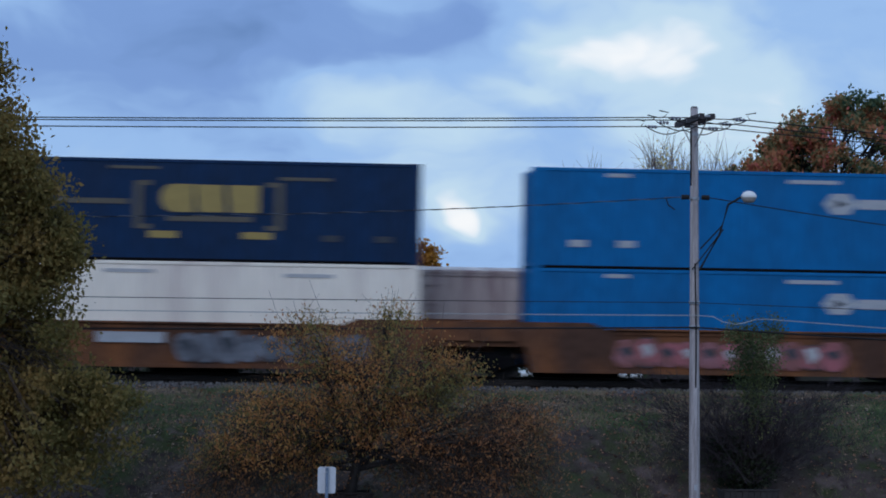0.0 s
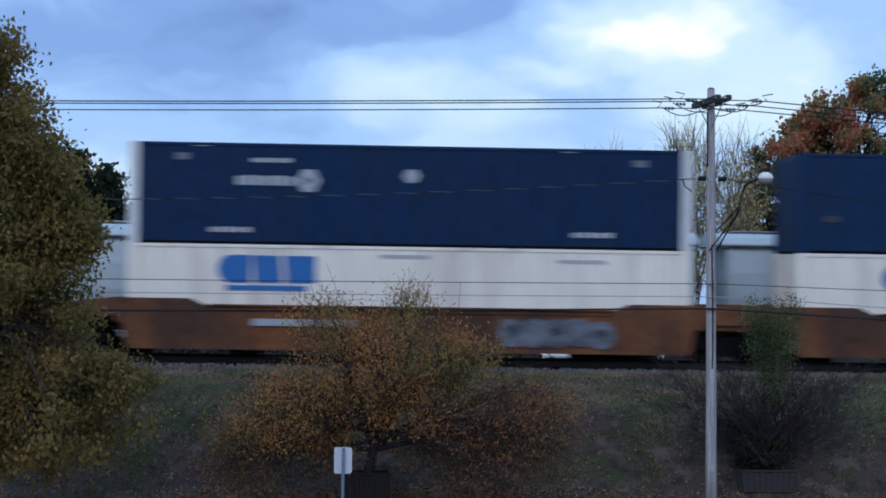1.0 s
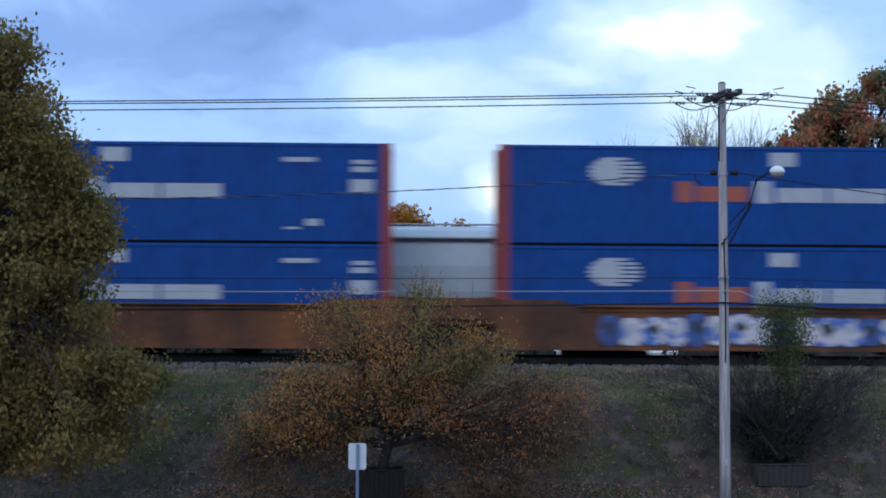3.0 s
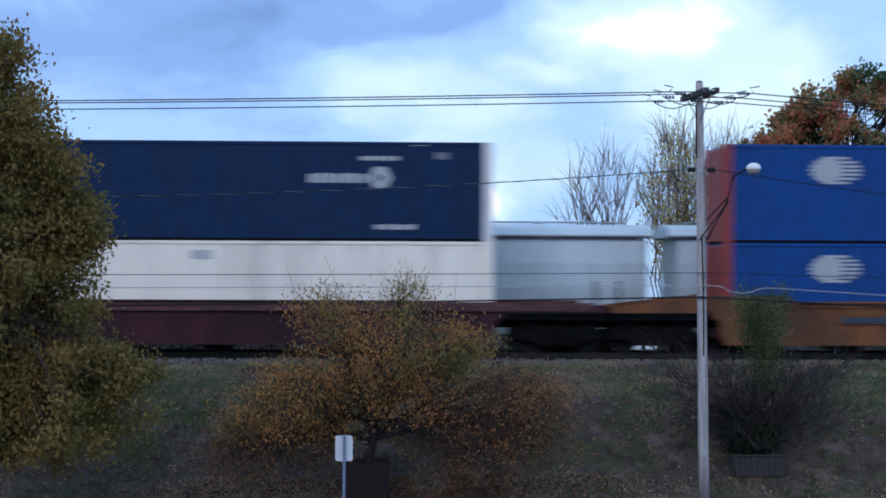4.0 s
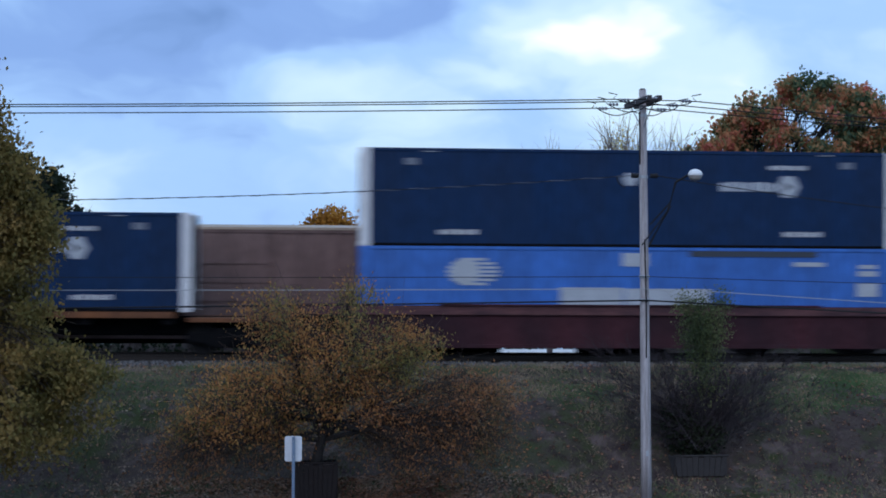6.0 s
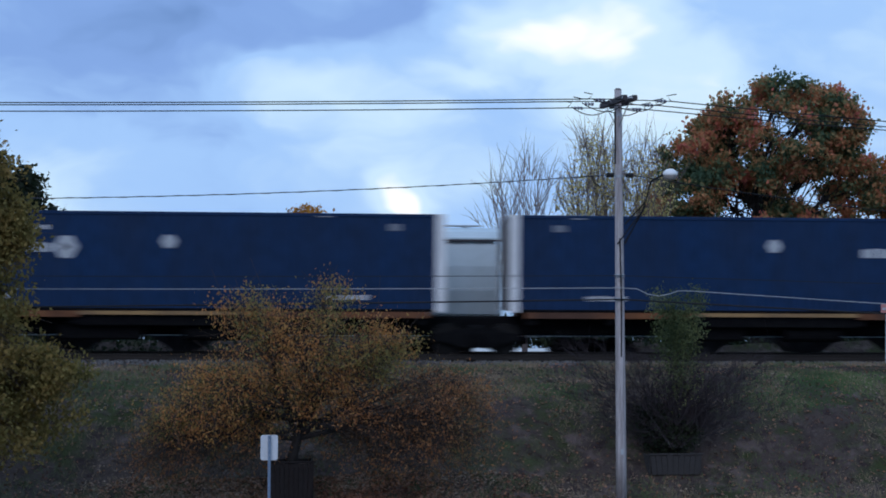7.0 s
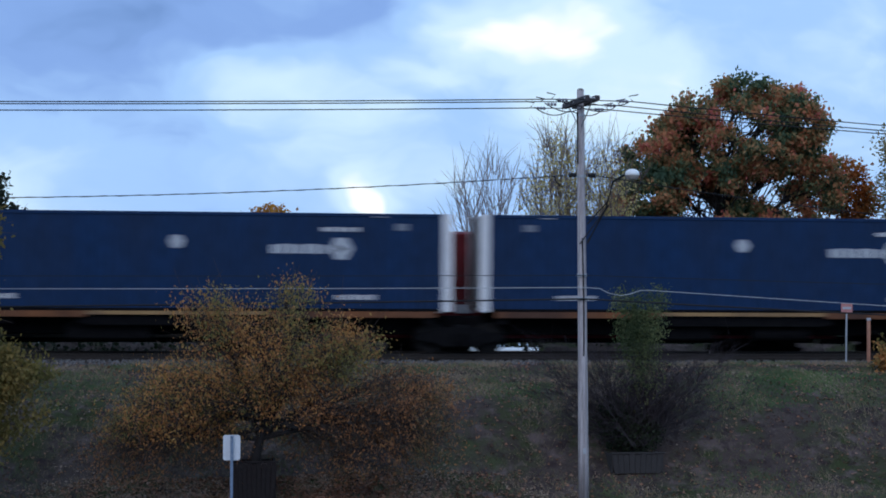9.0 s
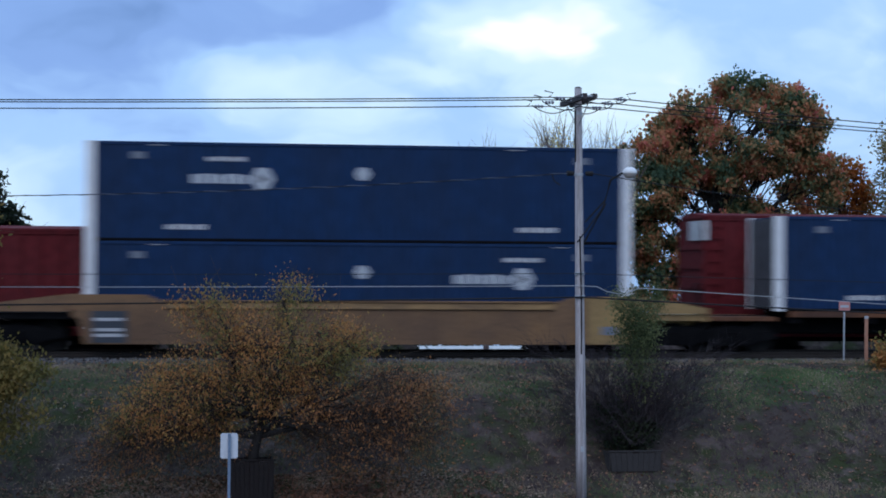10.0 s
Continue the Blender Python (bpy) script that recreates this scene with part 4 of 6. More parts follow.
def hex_marks(side, alone=True, w="mark_white"):
    a = []
    k = 0.0 if side == "L" else 7.75
    a += [("text", 3.88 + k, 1.84, 1.70, 0.28, w), ("hex", 5.10 + k, 1.85, 0.70, 0.74, w), ("text", 3.95 + k + (0.1 if side == "L" else 1.15), 2.42, 1.15, 0.13, "mark_dim")]
    f = "mark_faint"
    a += [("text", 2.9, 0.42, 1.2, 0.15, "mark_dim"), ("text", 13.3, 0.42, 1.2, 0.15, "mark_dim"), ("bar", 1.5, 2.50, 0.40, 0.20, f), ("bar", 14.65, 2.50, 0.40, 0.20, f), ("bar", 2.05, 2.84, 0.45, 0.10, "mark_dim"), ("bar", 12.6 if side == "L" else 14.0, 2.84, 0.45, 0.10, "mark_dim")]
    if alone:
        a.append(("hex", 8.05, 2.03, 0.48, 0.44, w))
    return a


def pacer_marks(orange=True):
    a = [("globe", 3.35, 2.15, 1.55, 0.85, "mark_white"), ("bar", 8.2, 2.53, 0.75, 0.40, "mark_white"), ("bar", 13.5, 2.42, 0.95, 0.13, "mark_white"),
         ("bar", 15.3, 2.15, 0.6, 0.16, "mark_white"), ("bar", 15.3, 2.36, 0.55, 0.12, "mark_white"), ("bar", 15.3, 1.66, 0.66, 0.40, "mark_white"), ("bar", 13.9, 0.62, 0.4, 0.2, "mark_white"), ("bar", 13.3, 0.45, 0.45, 0.07, "mark_white")]
    if orange:
        a += [("bar", 5.35, 1.58, 0.5, 0.60, "mark_orange"), ("bar", 6.45, 1.52, 1.5, 0.44, "mark_orange"), ("slant", 7.65, 1.58, 0.55, 0.64, "mark_white"), ("bar", 8.75, 1.50, 1.45, 0.42, "mark_white"), ("bar", 10.42, 1.50, 1.7, 0.42, "mark_white")]
    else:
        a += [("bar", 6.9, 1.42, 1.9, 0.55, "mark_white"), ("bar", 9.2, 1.42, 2.6, 0.5, "mark_white"), ("bar", 11.8, 2.72, 3.9, 0.18, "mark_grey")]
    return a


def logo_marks(u, colour, v=1.95):
    """A block emblem drawn as a plain shape with an underline."""
    return [("block", u - 0.92, v, 0.92, 0.80, colour), ("slant", u + 0.02, v, 0.86, 0.78, colour), ("cross", u + 0.95, v, 0.90, 0.78, colour), ("bar", u, v - 0.54, 2.3, 0.15, colour)]


YELLOW = logo_marks(10.15, "mark_yellow", 1.80)[:3] + [("bar", 10.15, 1.22, 2.4, 0.15, "mark_dull"), ("bar", 8.12, 1.6, 0.2, 1.35, "mark_dull"), ("bar", 8.36, 2.22, 0.28, 0.14, "mark_dull"), ("bar", 8.36, 0.98, 0.28, 0.14, "mark_dull"),
          ("bar", 12.12, 1.6, 0.2, 1.35, "mark_dull"), ("bar", 11.88, 2.22, 0.28, 0.14, "mark_dull"), ("bar", 11.88, 0.98, 0.28, 0.14, "mark_dull"), ("bar", 8.84, 0.76, 0.8, 0.2, "mark_yellow"), ("bar", 11.5, 0.76, 0.85, 0.2, "mark_yellow"),
          ("bar", 6.0, 1.68, 3.7, 0.15, "mark_dull"), ("bar", 8.0, 2.65, 1.4, 0.08, "mark_dull"), ("bar", 12.85, 2.4, 1.5, 0.09, "mark_dull"), ("bar", 1.0, 1.0, 0.5, 0.18, "mark_grey"), ("bar", 13.6, 0.72, 0.5, 0.18, "mark_grey"), ("bar", 15.1, 0.72, 0.5, 0.18, "mark_grey")]
AZURE = [("hex", 9.0, 2.0, 1.0, 0.7, "mark_white"), ("bar", 10.8, 2.0, 2.6, 0.28, "mark_white"), ("bar", 8.2, 2.62, 1.5, 0.11, "mark_white"), ("bar", 1.35, 0.72, 0.5, 0.2, "mark_white"), ("bar", 2.75, 0.72, 0.5, 0.2, "mark_white"), ("bar", 2.5, 2.7, 0.7, 0.11, "mark_white")]
WHITE_SMALL = [("bar", 7.9, 2.62, 1.4, 0.10, "mark_dim"), ("bar", 13.0, 2.55, 1.4, 0.10, "mark_dim")]

navy, teal = "dark navy blue steel container with white corner posts and markings", "dark teal steel container with yellow emblem"
blue = "blue steel container with red corner posts and white striped markings"
white = "dirty white steel container with a blue emblem"
gap, far = (1.58, None, False), (3.30, 1.95, True)
joint = (1.58, 1.60, False)
# (middle at the start of the clip, car, lower container, upper container)
TRAIN = []


def consist():
    W = well_unit
    orange, maroon = "weathered orange-brown well car with sprayed patches", "weathered dark maroon well car"
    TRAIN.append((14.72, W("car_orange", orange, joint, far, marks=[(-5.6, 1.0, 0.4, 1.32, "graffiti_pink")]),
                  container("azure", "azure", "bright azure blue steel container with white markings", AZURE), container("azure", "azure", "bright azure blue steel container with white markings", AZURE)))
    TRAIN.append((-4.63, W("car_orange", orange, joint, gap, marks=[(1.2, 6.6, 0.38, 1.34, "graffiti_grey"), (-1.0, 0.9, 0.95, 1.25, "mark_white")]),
                  container("white", "white", white, logo_marks(3.9, "mark_blue", 2.2) + WHITE_SMALL), container("deep_teal", "deep_teal", "deep teal-blue steel container with yellow emblem in brackets", YELLOW)))
    TRAIN.append((-23.87, W("car_orange", orange, far, gap, marks=[(2.6, 5.8, 0.40, 1.30, "graffiti_grey"), (-4.5, -1.6, 0.95, 1.15, "mark_white")]),
                  container("white", "white", white, logo_marks(3.95, "mark_blue", 2.2) + WHITE_SMALL), container("navy", "post_white", navy, hex_marks("L"))))
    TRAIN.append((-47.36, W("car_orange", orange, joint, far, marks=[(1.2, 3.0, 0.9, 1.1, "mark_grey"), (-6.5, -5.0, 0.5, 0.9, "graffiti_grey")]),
                  container("teal", "teal", teal, logo_marks(12.5, "mark_yellow", 2.05) + [("bar", 0.9, 2.1, 0.8, 0.12, "mark_white"), ("bar", 1.3, 2.3, 1.4, 0.1, "mark_white")]),
                  container("rusty_white", "white", "white steel container with large rust stains", logo_marks(3.6, "mark_blue", 2.0) + [("bar", 3.6, 1.28, 2.2, 0.16, "mark_dim")])))
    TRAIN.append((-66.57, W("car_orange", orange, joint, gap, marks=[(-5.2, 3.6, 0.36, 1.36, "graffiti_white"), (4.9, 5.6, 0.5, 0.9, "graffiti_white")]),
                  container("blue", "post_red", blue, pacer_marks()), container("blue", "post_red", blue, [q for q in pacer_marks() if q[1] < 14] + [("bar", 15.0, 1.45, 1.75, 2.55, "mark_grey")])))
    TRAIN.append((-85.83, W("car_orange", orange, far, gap, marks=[(-2.6, -1.4, 0.85, 1.15, "mark_faint"), (-4.6, -3.0, 0.9, 1.1, "mark_grey")]),
                  container("blue", "post_red", blue, pacer_marks()), container("blue", "post_red", blue, pacer_marks())))
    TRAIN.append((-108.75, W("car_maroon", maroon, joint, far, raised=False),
                  container("white", "white", "white steel container with dull grime patches", [("bar", 1.7, 2.45, 0.4, 0.25, "mark_white"), ("bar", 7.7, 2.5, 0.6, 0.25, "mark_dim")]), container("navy", "post_white", navy, hex_marks("R", False))))
    TRAIN.append((-128.05, W("car_maroon", maroon, joint, gap, marks=[(2.0, 3.4, 0.75, 1.30, "graffiti_teal")], raised=False),
                  container("navy", "post_white", navy, hex_marks("R")), container("navy", "post_white", navy, hex_marks("R"))))
    TRAIN.append((-147.60, W("car_maroon", maroon, (2.1, 1.1, True), gap, raised=False),
                  container("pale_blue", "pale_blue", "faded blue steel container with white markings", pacer_marks(False)), container("navy", "post_white", navy, hex_marks("R"))))
    one = "dark navy blue steel container with white corner posts and markings"
    for xc, side, l, r in ((-168.68, "R", (1.05, 0.95, False), (2.1, 1.2, True)), (-186.76, "L", (0.55, 0.55, False), (0.95, None, False)), (-203.92, "L", (0.5, 0.5, False), (0.5, None, False)),
                           (-220.82, "R", (0.55, 0.55, False), (0.5, None, False)), (-237.82, "R", (2.0, 1.2, True), (0.5, None, False))):
        TRAIN.append((xc, spine_unit(l, r), container("navy", "post_white", one, hex_marks(side)), None))
    TRAIN.append((-258.46, W("car_tan", "dusty tan well car with yellow ends", (3.2, 1.9, True), (2.4, 1.5, True), ends="car_yellow", marks=[(7.15, 7.65, 0.55, 0.80, "mark_faint"), (-7.85, -6.85, 0.30, 1.22, "mark_grey")]),
                  container("navy", "post_white", navy, hex_marks("R")), container("navy", "post_white", navy, hex_marks("L"))))


consist()


def hopper(L):
    """Covered hopper with curved sides, a lipped roof and three outlet funnels; about its middle on the rail top."""
    c = thing("hopper_car", "pale grey covered hopper railway car with curved sides", "railway car", group="cars of the far freight train")
    h = L / 2
    prof = [(-1.0, 1.25), (-1.5, 1.75), (-1.6, 2.5), (-1.58, 3.3), (-1.48, 3.95), (-1.38, 4.15), (1.38, 4.15), (1.48, 3.95), (1.58, 3.3), (1.6, 2.5), (1.5, 1.75), (1.0, 1.25)]
    b = Build().prism_x(prof, -h + 0.12, h - 0.12)
    part("body", b, M["hopper"], c)
    r = Build().prism_x([(-1.5, 4.14), (-1.5, 4.22), (-1.3, 4.42), (-0.5, 4.56), (0.5, 4.56), (1.3, 4.42), (1.5, 4.22), (1.5, 4.14)], -h - 0.22, h + 0.22)
    part("roof", r, M["hopper"], c)
    w = Build()
    w.box(-h + 0.5, h - 0.5, -0.45, 0.45, 4.62, 4.66)
    for k in range(9):
        w.box(-h + 1 + k * (L - 2) / 8 - 0.05, -h + 1 + k * (L - 2) / 8 + 0.05, -0.4, 0.4, 4.54, 4.62)
    for y in (-1.52, 1.52):
        part("roof_lip", Build().box(-h - 0.24, h + 0.24, y - 0.03, y + 0.03, 4.10, 4.17), M["end_grey"], c, "dark roof lip")
    post = Build().box(-0.03, 0.03, -0.02, 0.02, 2.3, 3.3).mesh("side_post", M["hopper"])
    for side in (-1, 1):
        for k in range(1, 12):
            o = new("side_post", post)
            o.parent, o.location = c, (-h + 0.12 + (L - 0.24) * k / 12, side * 1.61, 0)
    part("running_board", w, M["galv"], c)
    for ya, yb in ((-1.5, -1.38), (1.38, 1.5)):
        part("side_sill", Build().box(-h + 0.2, h - 0.2, ya, yb, 1.02, 1.28), M["hopper"], c)
    for sx in (-1, 1):
        e = Build()
        xa = sx * (h - 0.3)
        for y in (-1.3, -0.7):
            e.tube([(sx * (h + 0.06), y, 1.1), (sx * (h + 0.06), y, 4.15)], 0.03, 6)
        for z in [1.5 + 0.4 * i for i in range(7)]:
            e.tube([(sx * (h + 0.06), -1.3, z), (sx * (h + 0.06), -0.7, z)], 0.02, 6)
        e.box(min(xa, sx * (h + 0.2)), max(xa, sx * (h + 0.2)), -1.45, 1.45, 1.0, 1.14)
        e.box(min(sx * (h - 0.11), sx * (h - 0.02)), max(sx * (h - 0.11), sx * (h - 0.02)), -1.52, -1.36, 1.3, 4.0)
        part("end_frame", e, M["hopper"], c)
        part("coupler", Build().box(min(sx * h, sx * (h + 0.5)), max(sx * h, sx * (h + 0.5)), -0.12, 0.12, 0.7, 0.95), M["dark"], c)
        truck(c, sx * (h - 2.2))
    for x in (-3.6, 0, 3.6):
        q = Build().prism_y([(x - 1.6, 1.3), (x + 1.6, 1.3), (x + 0.35, 0.45), (x - 0.35, 0.45)], -0.9, 0.9)
        # dark funnel colour carries the shade underneath the car
        part("outlet_funnel", q, M["end_grey"], c, "outlet funnel coloured dark for the shade under the car")
    return c


def boxcar(L, H, paint, label, edge=None, letters=True):
    c = thing("boxcar", label, "railway car", group="cars of the far freight train")
    h = L / 2
    part("body", Build().box(-h, h, -1.48, 1.48, 1.05, H - 0.18), M[paint], c)
    n = int(L / 0.62)
    rib = Build().box(-0.05, 0.05, -0.0275, 0.0275, 1.1, H - 0.3).mesh("side_rib", M[paint])
    for side in (-1, 1):
        ya, yb = sorted((side * 1.48, side * 1.535))
        for i in range(n + 1):
            x = -h + L * i / n
            if abs(x) > 1.7:
                o = new("side_rib", rib)
                o.parent, o.location = c, (x, side * 1.5075, 0)
        part("top_chord", Build().box(-h, h, ya, yb, H - 0.29, H - 0.19), M[paint], c)
        part("side_sill", Build().box(-h, h, ya, yb, 0.95, 1.09), M[paint], c)
    part("roof", Build().prism_x([(-1.56, H - 0.2), (-1.56, H - 0.12), (0, H), (1.56, H - 0.12), (1.56, H - 0.2)], -h - 0.05, h + 0.05), M[edge or paint], c)
    door = part("door", Build().box(-1.6, 1.6, -1.56, -1.5, 1.12, H - 0.32), M[paint], c)
    for z in (1.6, 2.2, 2.8, 3.4):
        part("door_rib", Build().box(-1.55, 1.55, -1.59, -1.562, z - 0.05, z + 0.05), M[paint], door)
    for sx in (-1, 1):
        e = Build()
        for k in range(6):
            z = 1.35 + k * (H - 1.8) / 5
            e.box(min(sx * h, sx * (h + 0.07)), max(sx * h, sx * (h + 0.07)), -1.35, 1.35, z - 0.14, z + 0.04)
        part("end_panel", e, M[paint], c)
        g = Build()
        for z in [1.2 + 0.38 * i for i in range(int((H - 1.3) / 0.38))]:
            g.box(sx * (h - 0.35) - 0.22, sx * (h - 0.35) + 0.22, -1.60, -1.565, z - 0.02, z + 0.025)
        part("ladder", g, M["box_red" if paint == "box_dark" else paint], c)
        part("coupler", Build().box(min(sx * h, sx * (h + 0.6)), max(sx * h, sx * (h + 0.6)), -0.12, 0.12, 0.7, 0.95), M["dark"], c)
        truck(c, sx * (h - 2.3))
    part("underframe", Build().box(-h + 0.3, h - 0.3, -0.5, 0.5, 0.75, 1.05), M["dark"], c)
    if H > 5:
        part("corner_patch", Build().box(-h - 0.085, -h - 0.074, -1.35, 0.1, H - 0.95, H - 0.30).box(-h - 0.085, -h + 0.12, -1.612, -1.603, H - 0.95, H - 0.30), M["mark_dim"], c, "faded white corner patch")
    if letters:
        for u, w, z in ((-h + 2.4, 0.5, 1.9), (-h + 3.3, 0.55, 1.9), (-h + 4.2, 0.5, 1.9), (h - 2.6, 0.7, 1.6), (h - 2.6, 0.8, 1.3), (-h + 2.0, 0.6, 1.35)):
            part("marking", Build().box(u - w / 2, u + w / 2, -1.546, -1.54, z - 0.14, z + 0.14), M["mark_white"], c)
    return c


def tank_car(L):
    c = thing("tank_car", "white tank railway car with a red middle band", "railway car", group="cars of the far freight train")
    h, R, zc = L / 2, 1.36, 2.46
    rings = [(-h, 0.0), (-h + 0.04, 0.45), (-h + 0.16, 0.85), (-h + 0.36, 1.15), (-h + 0.62, 1.32), (-h + 0.85, R)]
    rings += [(-x, r) for x, r in reversed(rings)]
    b = Build()
    n = 28
    b.v = [(x, r * math.cos(2 * math.pi * k / n), zc + r * math.sin(2 * math.pi * k / n)) for x, r in rings for k in range(n)]
    b.f = [(i * n + k, i * n + (k + 1) % n, (i + 1) * n + (k + 1) % n, (i + 1) * n + k) for i in range(len(rings) - 1) for k in range(n)]
    part("shell", b, M["tank"], c, smooth=True)
    band = Build()
    band.v = [(x, (R + 0.02) * math.cos(2 * math.pi * k / n), zc + (R + 0.02) * math.sin(2 * math.pi * k / n)) for x in (-1.45, 1.45) for k in range(n)]
    band.f = [(k, (k + 1) % n, n + (k + 1) % n, n + k) for k in range(n)]
    part("band", band, M["tank_band"], c, "red band round the tank", smooth=True)
    t = Build().tube([(0, 0, zc + R), (0, 0, zc + R + 0.32)], 0.42, 14).box(-1.1, 1.1, -0.75, 0.75, zc + R - 0.02, zc + R + 0.05)
    for y in (-0.75, 0.75):
        t.tube([(-1.1, y, zc + R + 0.5), (1.1, y, zc + R + 0.5)], 0.025, 6)
        for x in (-1.1, 1.1):
            t.tube([(x, y, zc + R), (x, y, zc + R + 0.5)], 0.025, 6)
    part("hatch", t, M["dark"], c)
    part("underframe", Build().box(-h - 0.3, h + 0.3, -0.4, 0.4, 0.8, 1.12).box(-h - 0.3, -h + 1, -1.4, 1.4, 1.1, 1.18).box(h - 1, h + 0.3, -1.4, 1.4, 1.1, 1.18), M["dark"], c)
    part("shell_saddle", Build().box(-h + 1.4, -h + 2.4, -0.9, 0.9, 1.1, 1.5).box(h - 2.4, h - 1.4, -0.9, 0.9, 1.1, 1.5), M["dark"], c)
    part("marking", Build().box(-h + 1.4, -h + 2.0, -R - 0.004, -R + 0.05, zc + 0.1, zc + 0.35), M["mark_orange"], c)
    for sx in (-1, 1):
        part("coupler", Build().box(min(sx * (h + 0.3), sx * (h + 0.8)), max(sx * (h + 0.3), sx * (h + 0.8)), -0.12, 0.12, 0.7, 0.95), M["dark"], c)
        truck(c, sx * (h - 1.6))
    return c


# the far train, running the other way: (from, to) along it at the start of the clip
FREIGHT = []


def freight():
    F = FREIGHT.append
    F((2.8, boxcar(16.8, 3.95, "box_white", "white boxcar with rust streaks", letters=False)))
    for a, b in ((12.4, 33.2), (34.3, 54.5), (55.3, 75.4), (76.3, 96.5), (97.5, 116.3)):
        F(((a + b) / 2, hopper(b - a)))
    F((127.5, boxcar(20.2, 4.65, "box_brown", "faded brown boxcar with a tan roof edge", edge="box_tan", letters=False)))
    for a, b in ((138.6, 158.9), (160.0, 178.8)):
        F(((a + b) / 2, hopper(b - a)))
    F((189.1, boxcar(16.4, 4.55, "box_dark", "dark olive boxcar with red rungs", letters=False)))
    F((206.5, boxcar(15.8, 4.45, "box_red", "oxide red ribbed boxcar with white lettering bars")))
    F((222.3, tank_car(13.0)))
    F((239.6, boxcar(16.2, 5.1, "box_red", "tall oxide red ribbed boxcar with white lettering bars")))


freight()


# ---- pole, wires, lamp, signs ----
def rope(pts, r, sag=0.0, n=14):
    a, b = Vector(pts[0]), Vector(pts[1])
    return [tuple(a.lerp(b, i / n) - Vector((0, 0, 4 * sag * (i / n) * (1 - i / n)))) for i in range(n + 1)]


PY = 34.07  # the pole stands this far off


def pole_x(z):
    return 8.667 - 0.0145 * z


def utility_pole():
    p = thing("utility_pole", "grey weathered wooden utility pole with crossarms and wires", "utility pole")
    zs = [-2.72, -1.5, 0.5, 2.5, 4.5, 6.0, 6.71]
    part("shaft", Build().tube([(pole_x(z), PY, z) for z in zs], [0.122, 0.119, 0.110, 0.101, 0.092, 0.085, 0.081], 14), M["pole"], p, smooth=True)
    tx = pole_x(6.5)
    # two crossarms bolted to either side, set across the line of the wires
    for side in (-1, 1):
        b = Build()
        q = Vector((0.04, -0.999, 0))
        n = Vector((0.999, 0.04, 0))
        c = Vector((tx, PY, 6.42)) + n * 0.115 * side
        e = [c + q * u + n * w + Vector((0, 0, h)) for u in (-0.98, 0.98) for w in (-0.05, 0.05) for h in (-0.06, 0.06)]
        b.add(e, [(0, 1, 3, 2), (4, 6, 7, 5), (0, 4, 5, 1), (2, 3, 7, 6), (0, 2, 6, 4), (1, 5, 7, 3)])
        part("crossarm", b, M["pole_dark"], p, "dark wooden crossarm")
    for u in (-0.95, 0.0, 0.95):
        part("arm_bolt", Build().tube([(tx - 0.18 + 0.04 * u, PY - u, 6.42), (tx + 0.18 + 0.04 * u, PY - u, 6.42)], 0.022, 8), M["galv"], p)
    part("brace", Build().tube([(tx, PY - 0.09, 5.85), (tx + 0.1, PY - 0.7, 6.37)], 0.015, 6).tube([(tx, PY + 0.09, 5.85), (tx - 0.1, PY + 0.7, 6.37)], 0.015, 6), M["galv"], p)
    part("pole_cap", Build().tube([(pole_x(6.72), PY, 6.70), (pole_x(6.72), PY, 6.735)], [0.086, 0.05], 12), M["pole_dark"], p)
    for z, w in ((2.45, 0.118), (4.72, 0.106), (1.92, 0.120), (6.12, 0.094)):
        part("collar", Build().tube([(pole_x(z), PY, z - 0.03), (pole_x(z), PY, z + 0.03)], w, 12), M["galv"], p)
    for s in (-1, 1):
        part("clevis_insulator", Build().tube([(pole_x(4.74) + s * 0.14, PY - 0.1, 4.74), (pole_x(4.74) + s * 0.30, PY - 0.1, 4.74)], [0.05, 0.06], 10), M["cable"], p)
    b = Build().tube([(pole_x(z) - 0.01 + 0.02 * math.sin(z), PY - 0.112, z) for z in (0.6, 1.0, 1.5, 2.0, 2.4, 2.7, 3.3)], 0.016, 6)
    part("ground_conduit", b, M["cable"], p)
    b = Build().tube([(pole_x(z) - 0.088, PY - 0.05, z) for z in (5.0, 5.4, 5.8, 6.2)], 0.018, 6)
    part("lead_wire", b, M["cable"], p)
    part("tag", Build().box(pole_x(-1.55) - 0.03, pole_x(-1.55) + 0.03, PY - 0.135, PY - 0.121, -1.62, -1.5), M["mark_white"], p)
    return p


